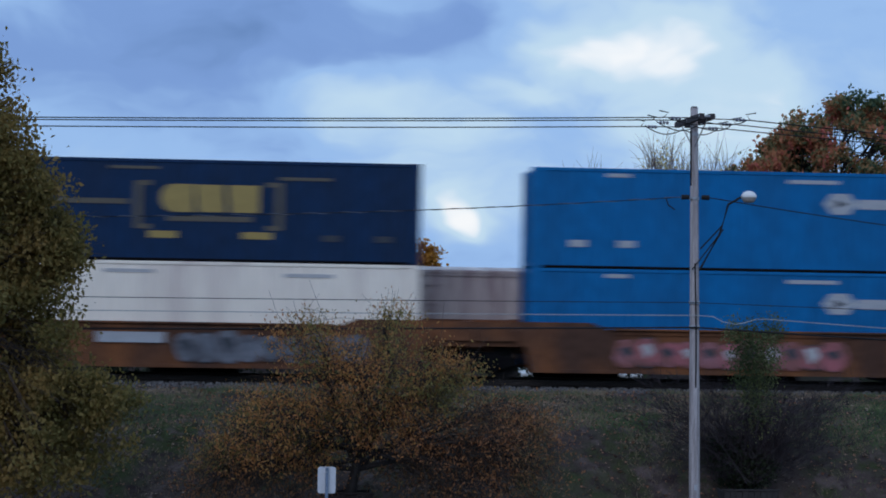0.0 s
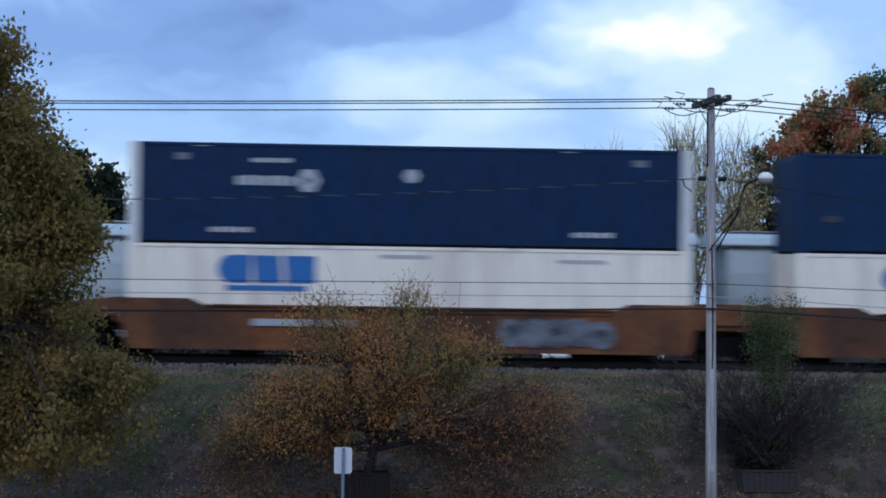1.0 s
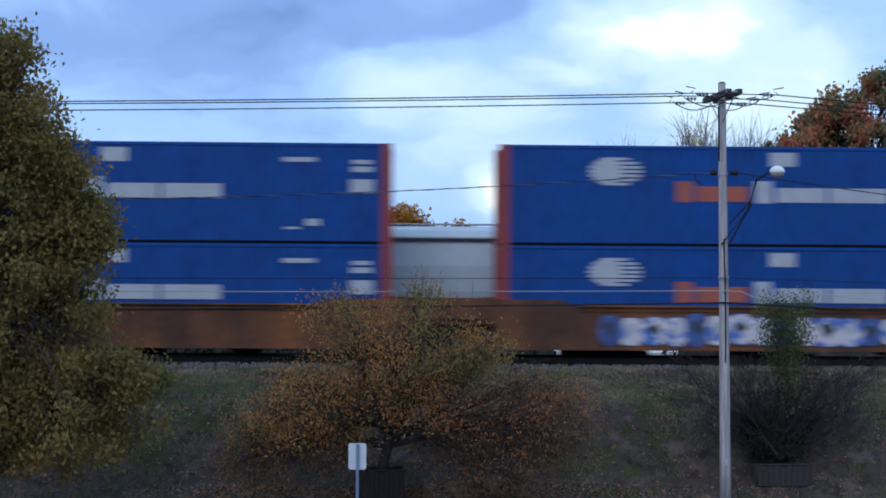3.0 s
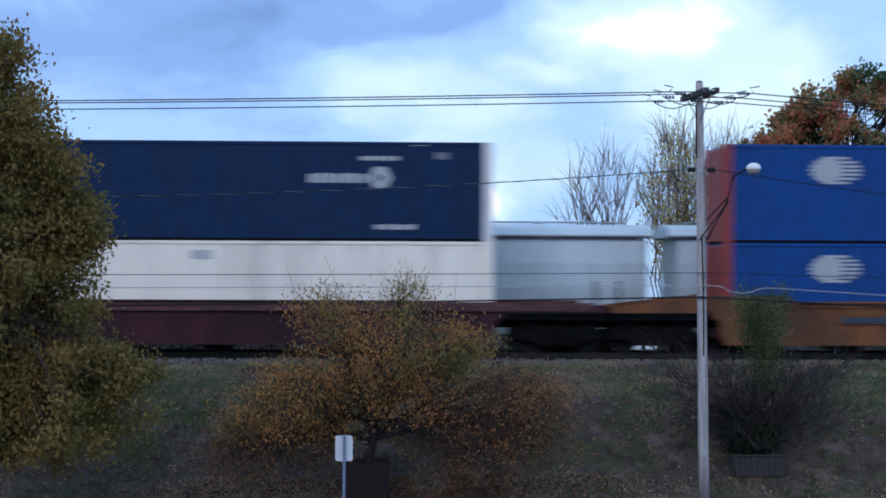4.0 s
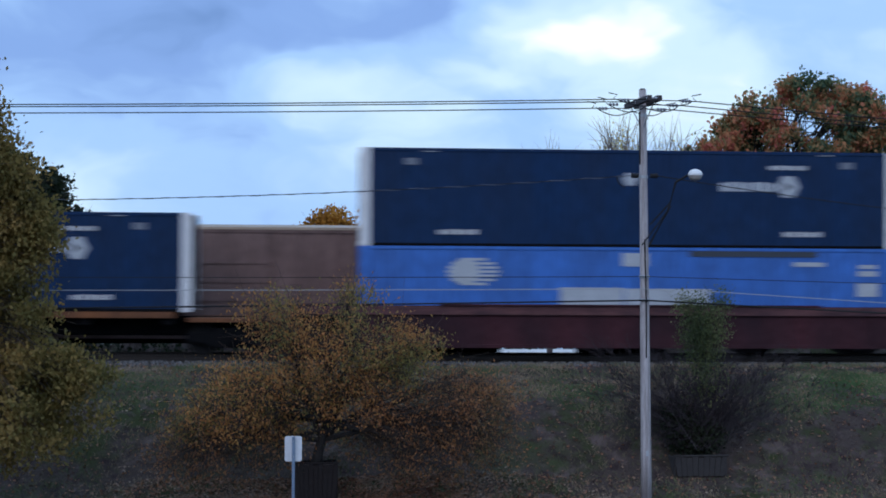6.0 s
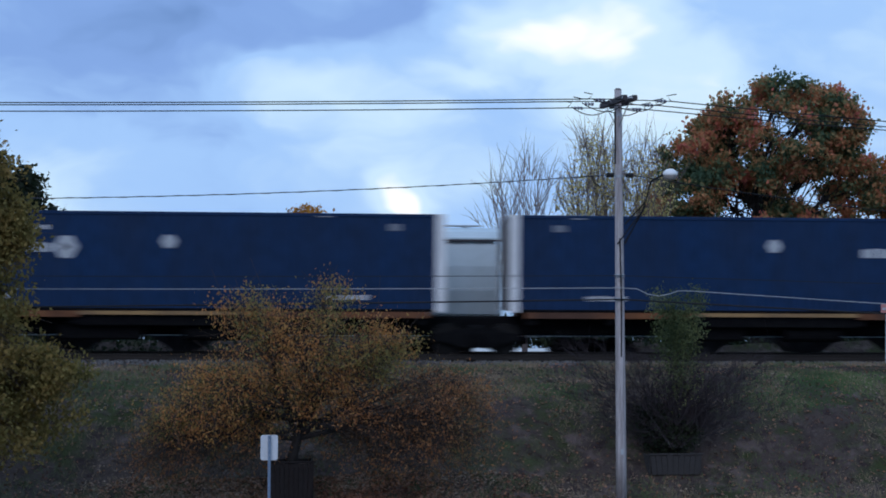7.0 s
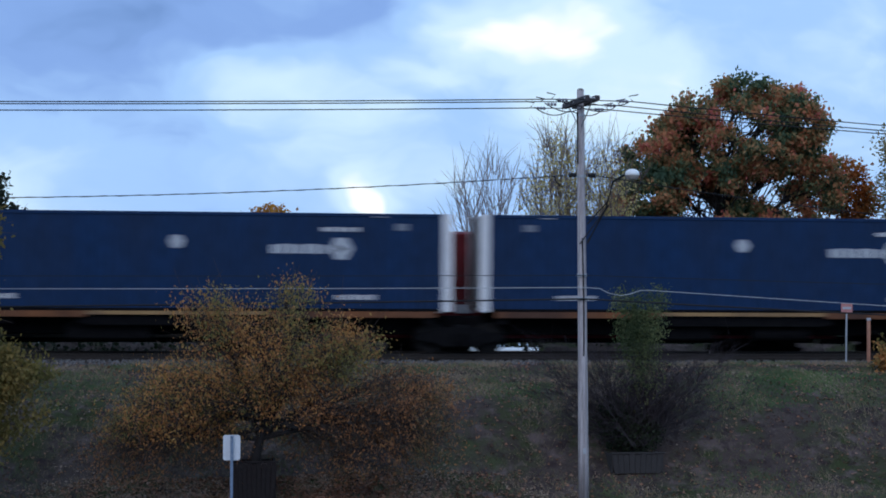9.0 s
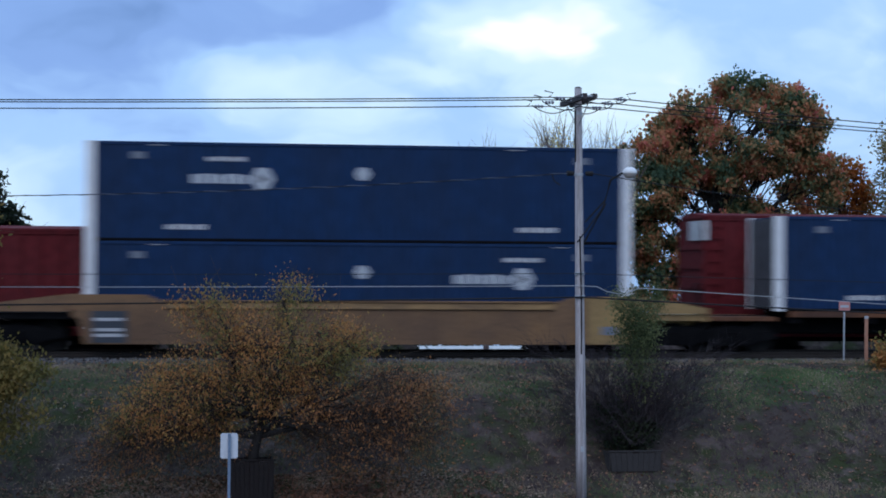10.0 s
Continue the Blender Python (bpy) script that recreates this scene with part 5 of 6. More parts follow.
def wires():
    tx = pole_x(6.5)
    k = 0
    ends_l = [(0.05, -0.92, 6.37), (0.0, 0.0, 6.37), (-0.05, 0.92, 6.37)]
    zl = (0.52, 0.51, 0.50)
    lift = (0.015, 0.055, 0.0)
    zr = (0.90, 0.92, 0.84)
    for (ox, oy, z), z1, z2, up in zip(ends_l, zl, zr, lift):
        a = (tx + ox - 0.16, PY + oy, z + up)
        c = (tx + ox + 0.16, PY + oy, z)
        # strain insulators and slack loops round the arm
        for s, st in ((-1, a), (1, c)):
            b = Build()
            x0 = st[0] + s * 0.46
            for i in range(3):
                xx = x0 + s * 0.075 * i
                b.tube([(xx, st[1], z - 0.01), (xx + 0.05, st[1], z - 0.01)], [0.040, 0.030], 8)
            solid("strain_insulator", b, M["porcelain"], "grey porcelain strain insulator beside the pole top", "insulator", group="strain insulators")
        la = (a[0] - 0.78, a[1], z + up - 0.01)
        lc = (c[0] + 0.78, c[1], z - 0.01)
        # full span: far left pole - this pole - far right pole
        pts = rope([(la[0] - 62, PY + oy, z + up), la], 0, z1, 40)
        L = Build().tube(pts, 0.013, 5).tube([la, a], 0.012, 5)
        solid("power_line", L, M["cable"], "thin black overhead power line", "power line", group="overhead power lines")
        R = Build().tube([(c[0], c[1], z), lc], 0.012, 5).tube(rope([lc, (lc[0] + 51, PY + oy + 3.0, z)], 0, z2, 40), 0.013, 5)
        solid("power_line", R, M["cable"], "thin black overhead power line", "power line", group="overhead power lines")
        j = Build()
        n = 20
        # one slack loop under each string of insulators, joined beneath the arm
        loop = []
        deep = (0.10, 0.13, 0.12)[k]
        for i in range(n + 1):
            t = i / n
            dip = deep * (math.sin(math.pi * min(1, 1.9 * t)) if t < 0.5 else math.sin(math.pi * min(1, 1.9 * (1 - t)))) ** 0.7 if 0 < t < 1 else 0
            loop.append((la[0] + 0.10 + (lc[0] - la[0] - 0.2) * t, a[1] - 0.12 * math.sin(math.pi * t), z - dip - 0.05 * math.sin(math.pi * t) + 0.02 * math.sin(11 * t + k)))
        j.tube(loop, 0.012, 5)
        j.tube([la, (la[0] + 0.10, la[1], z + 0.11), (la[0] - 0.10, la[1], z + 0.15)], 0.013, 5)
        j.tube([lc, (lc[0] - 0.10, lc[1], z + 0.11), (lc[0] + 0.12, lc[1], z + 0.15)], 0.013, 5)
        solid("jumper_wire", j, M["cable"], "slack black jumper wire looped under the crossarms", "wire", group="jumper wires")
        k += 1
    # lower lines along the street: (left end, pole height, right end, sag, radius, cloth)
    z = 4.74
    x4 = pole_x(z)
    line = rope([(-27.2, PY - 0.1, 4.76), (x4 - 0.3, PY - 0.1, z)], 0, 0.76, 600)
    b = Build().tube(line[::20], 0.010, 5)
    b.tube([(x4 - 0.65, PY - 0.1, z - 0.03), (x4 - 0.60, PY - 0.1, z - 0.18), (x4 - 0.45, PY - 0.1, z - 0.28)], 0.014, 5)
    # bare neutral wire laid round the black one
    turn = [2 * math.pi * q[0] / 0.78 for q in line]
    twist = Build().tube([(q[0], q[1] + 0.016 * math.cos(w), q[2] + 0.012 * math.sin(w)) for q, w in zip(line, turn)], 0.0050, 4)
    solid("neutral_wire", twist, M["mark_faint"], "bare pale neutral wire twisted round the service line", "wire", group="service lines")
    solid("service_line", b, M["cable"], "black twisted service line", "wire", group="service lines")
    b = Build().tube(rope([(x4 + 0.3, PY - 0.1, z), (30, PY + 9, 3.75)], 0, 0.30, 20), 0.012, 5)
    solid("service_line", b, M["cable"], "black twisted service line", "wire", group="service lines")
    for zl_, zp, zr_, xr, r, mk, lab in ((2.44, 2.45, 2.10, 40, 0.009, "cable", "thin black telephone line"), (2.16, 2.17, 0.65, 36, 0.010, "cable_pale", "grey sheathed telephone cable"), (1.50, 1.91, 0.95, 36, 0.021, "cable", "thick black telephone cable")):
        xp = pole_x(zp)
        b = Build().tube(rope([(-32, PY - 0.14, zl_), (xp, PY - 0.14, zp)], 0, 0.10, 24), r, 6)
        if mk == "cable_pale":
            b.tube([(xp, PY - 0.14, zp), (xp + 0.38, PY - 0.14, zp - 0.02), (xp + 0.60, PY - 0.14, zp - 0.13), (xp + 0.88, PY - 0.14, zp - 0.18), (xp + 1.10, PY - 0.14, zp - 0.14), (xp + 1.34, PY - 0.14, zp - 0.06), (xp + 1.6, PY - 0.14, zp - 0.06)], r, 6)
            b.tube(rope([(xp + 1.6, PY - 0.14, zp - 0.06), (xr, PY, zr_)], 0, 0.02, 20), r, 6)
        else:
            b.tube(rope([(xp, PY - 0.14, zp), (xr, PY, zr_)], 0, 0.12, 20), r, 6)
        solid("telephone_cable", b, M[mk], lab + " tied to the pole", "cable", group="telephone cables")


def street_lamp():
    s = thing("street_lamp", "white-hooded street lamp on a slim dark bracket", "street lamp")
    x0 = pole_x(3.4)
    hx, hy, hz = 9.65, 33.50, 4.75
    a = Build()
    a.tube([(x0 + 0.1, PY - 0.12, 3.18), (x0 + 0.48, PY - 0.3, 3.95), (hx - 0.42, hy + 0.12, 4.58), (hx - 0.16, hy + 0.03, 4.74)], 0.026, 7)
    a.tube([(x0 + 0.1, PY - 0.12, 3.62), (x0 + 0.52, PY - 0.32, 4.12), (hx - 0.40, hy + 0.10, 4.62)], 0.017, 6)
    part("arm", a, M["cable"], s, "slim dark steel arm")
    part("stay", Build().tube([(x0 - 0.08, PY - 0.14, 3.16), (x0 + 0.55, PY - 0.33, 4.05)], 0.016, 6), M["cable"], s)
    prof = [(0.0, 0.125), (0.06, 0.12), (0.12, 0.09), (0.155, 0.04), (0.168, 0.0), (0.16, -0.02)]
    h = Build()
    n = 18
    h.v = [(hx + r * 1.0 * math.cos(2 * math.pi * k / n), hy + r * math.sin(2 * math.pi * k / n), hz + z) for r, z in prof for k in range(n)]
    h.f = [(i * n + k, i * n + (k + 1) % n, (i + 1) * n + (k + 1) % n, (i + 1) * n + k) for i in range(len(prof) - 1) for k in range(n)]
    part("hood", h, M["lamp_white"], s, "white enamel hood", smooth=True)
    prof = [(0.155, -0.02), (0.142, -0.07), (0.10, -0.12), (0.0, -0.135)]
    g = Build()
    g.v = [(hx + r * math.cos(2 * math.pi * k / n), hy + r * math.sin(2 * math.pi * k / n), hz + z) for r, z in prof for k in range(n)]
    g.f = [(i * n + k, i * n + (k + 1) % n, (i + 1) * n + (k + 1) % n, (i + 1) * n + k) for i in range(len(prof) - 1) for k in range(n)]
    part("lens", g, M["lamp_glass"], s, "dull glass lens", smooth=True)


def rounded_plate(x0, x1, z0, z1, y0, y1, r):
    p = []
    for cx, cz, a0 in ((x1 - r, z1 - r, 0), (x0 + r, z1 - r, 90), (x0 + r, z0 + r, 180), (x1 - r, z0 + r, 270)):
        p += [(cx + r * math.cos(radians(a0 + 22.5 * k)), cz + r * math.sin(radians(a0 + 22.5 * k))) for k in range(5)]
    return Build().prism_y(p, y0, y1)


def signs():
    s = thing("road_sign", "back of a small white road sign on a steel post", "road sign")
    part("plate", rounded_plate(0.480, 0.815, -1.185, -0.690, 29.98, 29.986, 0.045), M["sign_back"], s, "bare aluminium plate back")
    b = Build().prism_x([(29.91, -2.8), (29.975, -2.8), (29.975, -0.70), (29.91, -0.70)], 0.622, 0.678)
    part("post", b, M["post_blue"], s, "grey steel channel post")
    for z in (-0.78, -1.08):
        part("bolt", Build().tube([(0.650, 29.90, z), (0.650, 29.99, z)], 0.012, 8), M["galv"], s)
    s = thing("track_sign", "small faded red sign on a thin post by the track", "sign")
    part("plate", rounded_plate(18.23, 18.57, 1.38, 1.64, 41.96, 41.968, 0.02), M["sign_pink"], s)
    part("post", Build().tube([(18.4, 42.0, -0.35), (18.41, 42.0, 1.6)], 0.028, 8), M["galv"], s)
    part("mark_line", Build().box(18.27, 18.53, 41.955, 41.959, 1.47, 1.54), M["mark_white"], s)
    s = thing("marker_stake", "faded orange marker stake in the bank", "stake")
    part("stake", Build().box(19.04, 19.13, 41.97, 42.03, -0.4, 1.14, 0.01), M["stake"], s)
    part("cap", Build().box(19.035, 19.135, 41.965, 42.035, 1.14, 1.22, 0.01), M["mark_white"], s)


def planter(x0, x1, y0, y1, zb, zt, wood="planter", label="old wooden board planter box holding a shrub"):
    p = thing("planter", label, "planter", group="planters on the bank")
    n = 9
    for s, ya in ((0, y0), (1, y1 - 0.04)):
        for i in range(n):
            xa, xb = x0 + (x1 - x0) * i / n + 0.004, x0 + (x1 - x0) * (i + 1) / n - 0.004
            t = 0.05
            xm = (x0 + x1) / 2
            f = lambda x: xm + (x - xm) * (1 - 2 * t / (x1 - x0) * 1.3)
            dz = 0.012 * math.sin(i * 2.7)
            part("board", Build().prism_y([(f(xa), zb), (f(xb), zb), (xb, zt + dz), (xa, zt + dz)], ya, ya + 0.035), M[wood], p)
    for xa in (x0, x1 - 0.04):
        part("end_board", Build().box(xa, xa + 0.04, y0 + 0.04, y1 - 0.04, zb, zt - 0.01), M[wood], p)
    part("rim", Build().box(x0 - 0.03, x1 + 0.03, y0 - 0.02, y0 + 0.05, zt + 0.012, zt + 0.05, 0.008), M[wood], p)
    part("soil", Build().box(x0 + 0.05, x1 - 0.05, y0 + 0.05, y1 - 0.05, zt - 0.1, zt - 0.05), M["ground"], p)


utility_pole()
wires()
street_lamp()
signs()
planter(9.66, 10.93, 35.20, 36.3, -2.26, -1.81)
planter(0.70, 1.66, 33.3, 34.2, -2.72, -1.68, "planter_shaded", "old wooden planter box round a tree trunk, boards coloured dark for the tree's shade")


# ---- trees and shrubs ----
def leaf_mesh(name, P, size, material, rng, flat=0.0, long=1.35, droop=0.0):
    """Many single leaves, each a folded blade of two faces."""
    n = len(P)
    d = rng.normal(size=(n, 3))
    d[:, 2] *= (1 - flat)
    d[:, 2] -= droop
    d /= np.linalg.norm(d, axis=1)[:, None] + 1e-9
    e = rng.normal(size=(n, 3))
    e[:, 2] *= (1 - flat ** 4)
    e -= d * (e * d).sum(1)[:, None]
    e /= np.linalg.norm(e, axis=1)[:, None] + 1e-9
    s = size * rng.uniform(0.6, 1.3, n)[:, None]
    nn = np.cross(d, e) * s * 0.18
    V = np.stack([P - d * s * long / 2, P + e * s / 2 + nn, P + d * s * long / 2, P - e * s / 2 + nn], 1).reshape(-1, 3)
    me = bpy.data.meshes.new(name)
    me.vertices.add(4 * n)
    me.vertices.foreach_set("co", V.ravel())
    me.loops.add(6 * n)
    i = np.arange(n)[:, None] * 4
    me.loops.foreach_set("vertex_index", (i + np.array([0, 1, 2, 0, 2, 3])).ravel())
    me.polygons.add(2 * n)
    me.polygons.foreach_set("loop_start", np.arange(0, 6 * n, 3))
    me.materials.append(material)
    me.update()
    me.validate()
    return me


def in_blob(rng, c, r, n, shell=0.45):
    d = rng.normal(size=(n, 3))
    d /= np.linalg.norm(d, axis=1)[:, None]
    q = rng.uniform(shell, 1.0, n)[:, None] ** 0.6
    return np.array(c) + d * q * np.array(r)


def bend(a, b, rng, n=4, wob=0.12):
    a, b = np.array(a, float), np.array(b, float)
    L = np.linalg.norm(b - a)
    out = [a + (b - a) * i / n + (rng.normal(size=3) * wob * L * 0.5 if 0 < i < n else 0) + np.array([0, 0, 0.10 * L * math.sin(math.pi * i / n)]) for i in range(n + 1)]
    return out


def tree(name, label, category, base, trunk_top, r0, blobs, per, size, spread, leaf, bark, seed, flat=0.0, twigs=2, floor=None, twig_r=0.006, long=1.35, droop=0.0, leaf2=None, twig_bark=None):
    """blobs: (centre, radii, clusters, shell). per: leaves round each cluster. spread: radius of a cluster."""
    rng = np.random.default_rng(seed)
    t = thing(name, label, category)
    wood, fine, pts, low = Build(), Build(), [], []
    trunk = bend(base, trunk_top, rng, 4, 0.05)
    wood.tube(trunk, [r0, r0 * 0.82, r0 * 0.7, r0 * 0.6, r0 * 0.5], 9)
    for c, r, n, shell, *thin in blobs:
        limb = bend(trunk[rng.integers(2, 5)], c, rng, 4, 0.14)
        wood.tube(limb, [r0 * 0.45, r0 * 0.38, r0 * 0.3, r0 * 0.22, r0 * 0.12], 7)
        P = in_blob(rng, c, r, n, shell)
        for p in P:
            if floor is not None and p[2] < floor(p[0], p[1]) + 0.1:
                continue
            k = rng.integers(1, 5)
            br = bend(limb[k], p, rng, 3, 0.15)
            rr = max(0.008, r0 * 0.10)
            fine.tube(br, [rr, rr * 0.7, rr * 0.45, rr * 0.25], 4, False)
            for _ in range(twigs):
                q = p + rng.normal(size=3) * spread * 0.9
                fine.tube([br[2], (np.array(br[2]) + q) / 2 + rng.normal(size=3) * spread * 0.15, q], [twig_r, twig_r * 0.8, twig_r * 0.5], 3, False)
            m = max(1, int(per * rng.uniform(0.4, 1.5) * (thin[0] if thin else 1.0)))
            (low if leaf2 and thin else pts).append(p + rng.normal(size=(m, 3)) * spread * np.array([0.55, 0.55, 0.45]))
    part("trunk", wood, M[bark], t, smooth=True)
    part("branchwork", fine, M[twig_bark or bark], t)
    P = np.concatenate(pts)
    if floor is not None:
        keep = np.array([p[2] > floor(p[0], p[1]) + 0.03 for p in P])
        P = P[keep]
    part("crown", leaf_mesh("crown", P, size, M[leaf], rng, flat, long, droop), M[leaf], t)
    if low:
        P = np.concatenate(low)
        P = P[np.array([p[2] > ground_z(p[0], p[1]) + 0.03 for p in P])]
        part("lower_crown", leaf_mesh("lower_crown", P, size, M[leaf2], rng, flat, long, droop), M[leaf2], t, "faded brown lower leaves")
    return t


tree("birch_tree", "broad tree with small gold and green autumn leaves", "tree", (-8.40, 29.4, -2.85), (-7.90, 29.2, 3.2), 0.22,
     [((-8.2, 29.2, 5.9), (2.3, 2.2, 1.8), 90, 0.2), ((-6.8, 29.0, 5.7), (1.2, 1.2, 1.2), 46, 0.1), ((-6.7, 29.0, 6.5), (1.2, 1.1, 0.8), 40, 0.1, 0.5), ((-7.9, 29.0, 6.9), (1.5, 1.4, 0.8), 40, 0.1, 0.5), ((-5.75, 29.0, 6.35), (0.7, 0.8, 0.85), 32, 0.1, 0.6), ((-5.40, 29.0, 5.3), (0.8, 0.8, 0.7), 30, 0.1, 0.7),
      ((-5.1, 29.0, 4.5), (0.8, 0.8, 0.6), 28, 0.1, 0.9), ((-4.75, 29.0, 4.2), (0.6, 0.7, 0.6), 24, 0.1, 0.6), ((-4.55, 29.0, 3.3), (0.75, 0.8, 0.75), 44, 0.1), ((-6.67, 29.0, 4.4), (1.9, 1.9, 1.7), 110, 0.2), ((-5.85, 29.0, 2.9), (2.0, 2.0, 1.5), 120, 0.2), ((-5.55, 29.0, 1.4), (1.95, 1.9, 1.4), 120, 0.2),
      ((-5.10, 28.9, 0.0), (2.3, 2.0, 1.1), 120, 0.2), ((-8.10, 29.0, 1.2), (2.6, 2.3, 2.6), 120, 0.2), ((-3.40, 28.8, 0.65), (0.7, 0.8, 0.40), 22, 0.1), ((-8.57, 29.0, 3.9), (2.2, 2.2, 2.2), 90, 0.2), ((-7.00, 28.8, -0.6), (2.2, 1.8, 0.9), 70, 0.2)],
     165, 0.055, 0.32, "leaf_gold", "bark", 3, 0.0, 3, long=1.8, droop=0.9, twig_bark="twig_brown")
tree("crab_apple_tree", "spreading low tree with rust-orange and olive autumn leaves", "tree", (1.20, 33.7, -1.82), (1.40, 33.4, -0.75), 0.14,
     [((1.5, 33.2, 0.9), (1.9, 1.5, 0.95), 80, 0.2), ((0.0, 33.3, -0.1), (1.5, 1.3, 0.75), 66, 0.2), ((3.3, 33.1, 0.85), (0.75, 0.8, 0.5), 24, 0.1), ((4.5, 33.0, -0.15), (1.1, 1.2, 0.45), 50, 0.2, 0.7), ((-0.3, 33.9, -1.3), (1.6, 1.0, 0.8), 60, 0.2, 0.30), ((2.6, 34.4, -1.2), (1.3, 0.8, 0.6), 44, 0.2, 0.30), ((4.0, 33.6, -1.35), (2.0, 1.3, 0.8), 95, 0.3, 0.32), ((4.6, 33.2, -0.9), (1.3, 1.1, 0.7), 50, 0.2, 0.36), ((-1.4, 33.2, -1.3), (1.2, 1.2, 0.8), 54, 0.2, 0.36),
      ((-1.0, 33.0, -0.55), (1.0, 1.2, 0.6), 36, 0.2), ((2.05, 33.0, 2.0), (0.6, 0.5, 0.40), 9, 0.0), ((0.35, 33.0, 1.7), (0.9, 0.6, 0.35), 12, 0.0), ((2.6, 33.0, 0.35), (1.0, 0.7, 0.5), 26, 0.1), ((3.0, 32.9, -0.45), (1.1, 0.6, 0.4), 18, 0.1, 0.5), ((1.9, 33.0, -0.2), (0.9, 0.7, 0.5), 22, 0.1), ((0.2, 33.6, -0.8), (1.0, 0.8, 0.5), 24, 0.1)],
     84, 0.032, 0.42, "leaf_rust", "bark", 5, 0.0, 5, ground_z, long=2.4, droop=1.1, leaf2="leaf_brown", twig_bark="twig_brown")
tree("maple_tree", "large round maple tree in turning orange and green leaf", "tree", (21.5, 62.5, -1.35), (21.7, 62.2, 4.5), 0.40,
     [((21.9, 62, 8.0), (3.2, 2.8, 2.3), 92, 0.5), ((18.45, 62, 6.2), (1.5, 2.2, 1.9), 52, 0.3), ((19.9, 62, 8.5), (1.2, 1.8, 1.1), 30, 0.3), ((24.7, 62, 8.5), (1.2, 2.0, 1.5), 38, 0.3), ((25.4, 62, 6.3), (1.0, 2.0, 1.9), 36, 0.3), ((20.4, 62, 5.0), (2.6, 2.6, 2.4), 56, 0.4), ((22.2, 62, 10.1), (1.3, 1.4, 0.6), 18, 0.2), ((24.1, 62, 9.9), (1.0, 1.2, 0.5), 14, 0.2),
      ((21.0, 62, 2.2), (4.0, 2.6, 2.0), 80, 0.3), ((17.3, 62, 4.2), (1.1, 2.0, 1.6), 34, 0.3), ((23.8, 62, 4.2), (2.3, 2.0, 1.3), 44, 0.3)],
     190, 0.115, 0.40, "leaf_maple", "bark", 7, 0.0, 0, long=1.7, droop=0.9)
tree("orange_tree", "smaller tree in deep orange autumn leaf", "tree", (27.8, 64, -1.35), (27.8, 64, 3.0), 0.2, [((27.9, 64, 5.7), (1.0, 1.4, 2.0), 60, 0.2), ((28.3, 64, 2.6), (1.2, 1.4, 1.8), 40, 0.2)], 70, 0.13, 0.40, "leaf_red", "bark", 8, 0.3)
tree("willow_tree", "tall loose tree with grey-green leaves", "tree", (29.9, 61, -1.35), (29.7, 61, 4.0), 0.25, [((29.6, 61, 6.5), (1.9, 2.0, 2.8), 130, 0.2), ((29.7, 61, 2.0), (2.2, 2.0, 2.2), 70, 0.2)], 75, 0.10, 0.5, "leaf_sage", "bark", 9, 0.0)
tree("far_orange_tree", "rounded far tree in bright orange leaf", "tree", (3.4, 66.5, -1.35), (3.35, 66.5, 2.0), 0.16, [((2.9, 66.5, 3.9), (1.8, 1.4, 1.2), 110, 0.2), ((4.7, 66.5, 3.3), (1.4, 1.3, 1.1), 60, 0.2), ((2.6, 66.5, 1.7), (2.9, 1.5, 1.8), 150, 0.2), ((0.5, 66.5, 2.2), (0.8, 1.2, 1.1), 36, 0.2)], 60, 0.12, 0.32, "leaf_far", "bark", 10, 0.2)
tree("dark_tree", "dense dark green tree behind the tracks", "tree", (-10.2, 60, -1.3), (-10.0, 60, 2.5), 0.25, [((-10.0, 60, 5.2), (2.0, 2.4, 2.0), 120, 0.2), ((-8.4, 60, 5.2), (0.8, 1.4, 1.45), 50, 0.2), ((-7.5, 60, 4.0), (0.6, 1.2, 0.9), 22, 0.2), ((-9.6, 60, 1.4), (3.0, 2.4, 2.0), 90, 0.2), ((-7.1, 60, 3.1), (0.9, 1.0, 1.1), 26, 0.1), ((-5.9, 60, 3.2), (0.6, 0.6, 0.5), 8, 0.1)], 42, 0.16, 0.36, "leaf_dark", "bark", 11, 0.2)
tree("yellow_bush", "low bush with gold autumn leaves on the bank", "bush", (19.5, 40.3, -0.4), (19.5, 40.3, 0.2), 0.05, [((19.35, 40.3, 0.10), (0.85, 0.9, 0.65), 54, 0.1), ((20.2, 40.3, 0.5), (1.0, 0.9, 0.9), 50, 0.1)], 45, 0.085, 0.24, "leaf_rust", "bark", 12, 0.1, 3, ground_z)


def twig_fan(wood, rng, base, tips, r, forks=3, wild=0.28):
    """Upright stems that fork into whips."""
    for tip in tips:
        st = bend(base + rng.normal(size=3) * np.array([0.25, 0.25, 0.02]), tip, rng, 5, 0.05)
        wood.tube(st, [r, r * 0.8, r * 0.6, r * 0.42, r * 0.28, r * 0.12], 4, False)
        L = np.linalg.norm(np.array(tip) - base)
        for _ in range(forks):
            k = rng.integers(1, 5)
            p = np.array(st[k])
            up = (np.array(tip) - base) / L
            d = up + rng.normal(size=3) * wild
            d[2] = abs(d[2]) + 0.25
            q = p + d / np.linalg.norm(d) * L * rng.uniform(0.12, 0.26)
            wood.tube(bend(p, q, rng, 2, 0.05), [r * 0.42, r * 0.28, r * 0.10], 3, False)


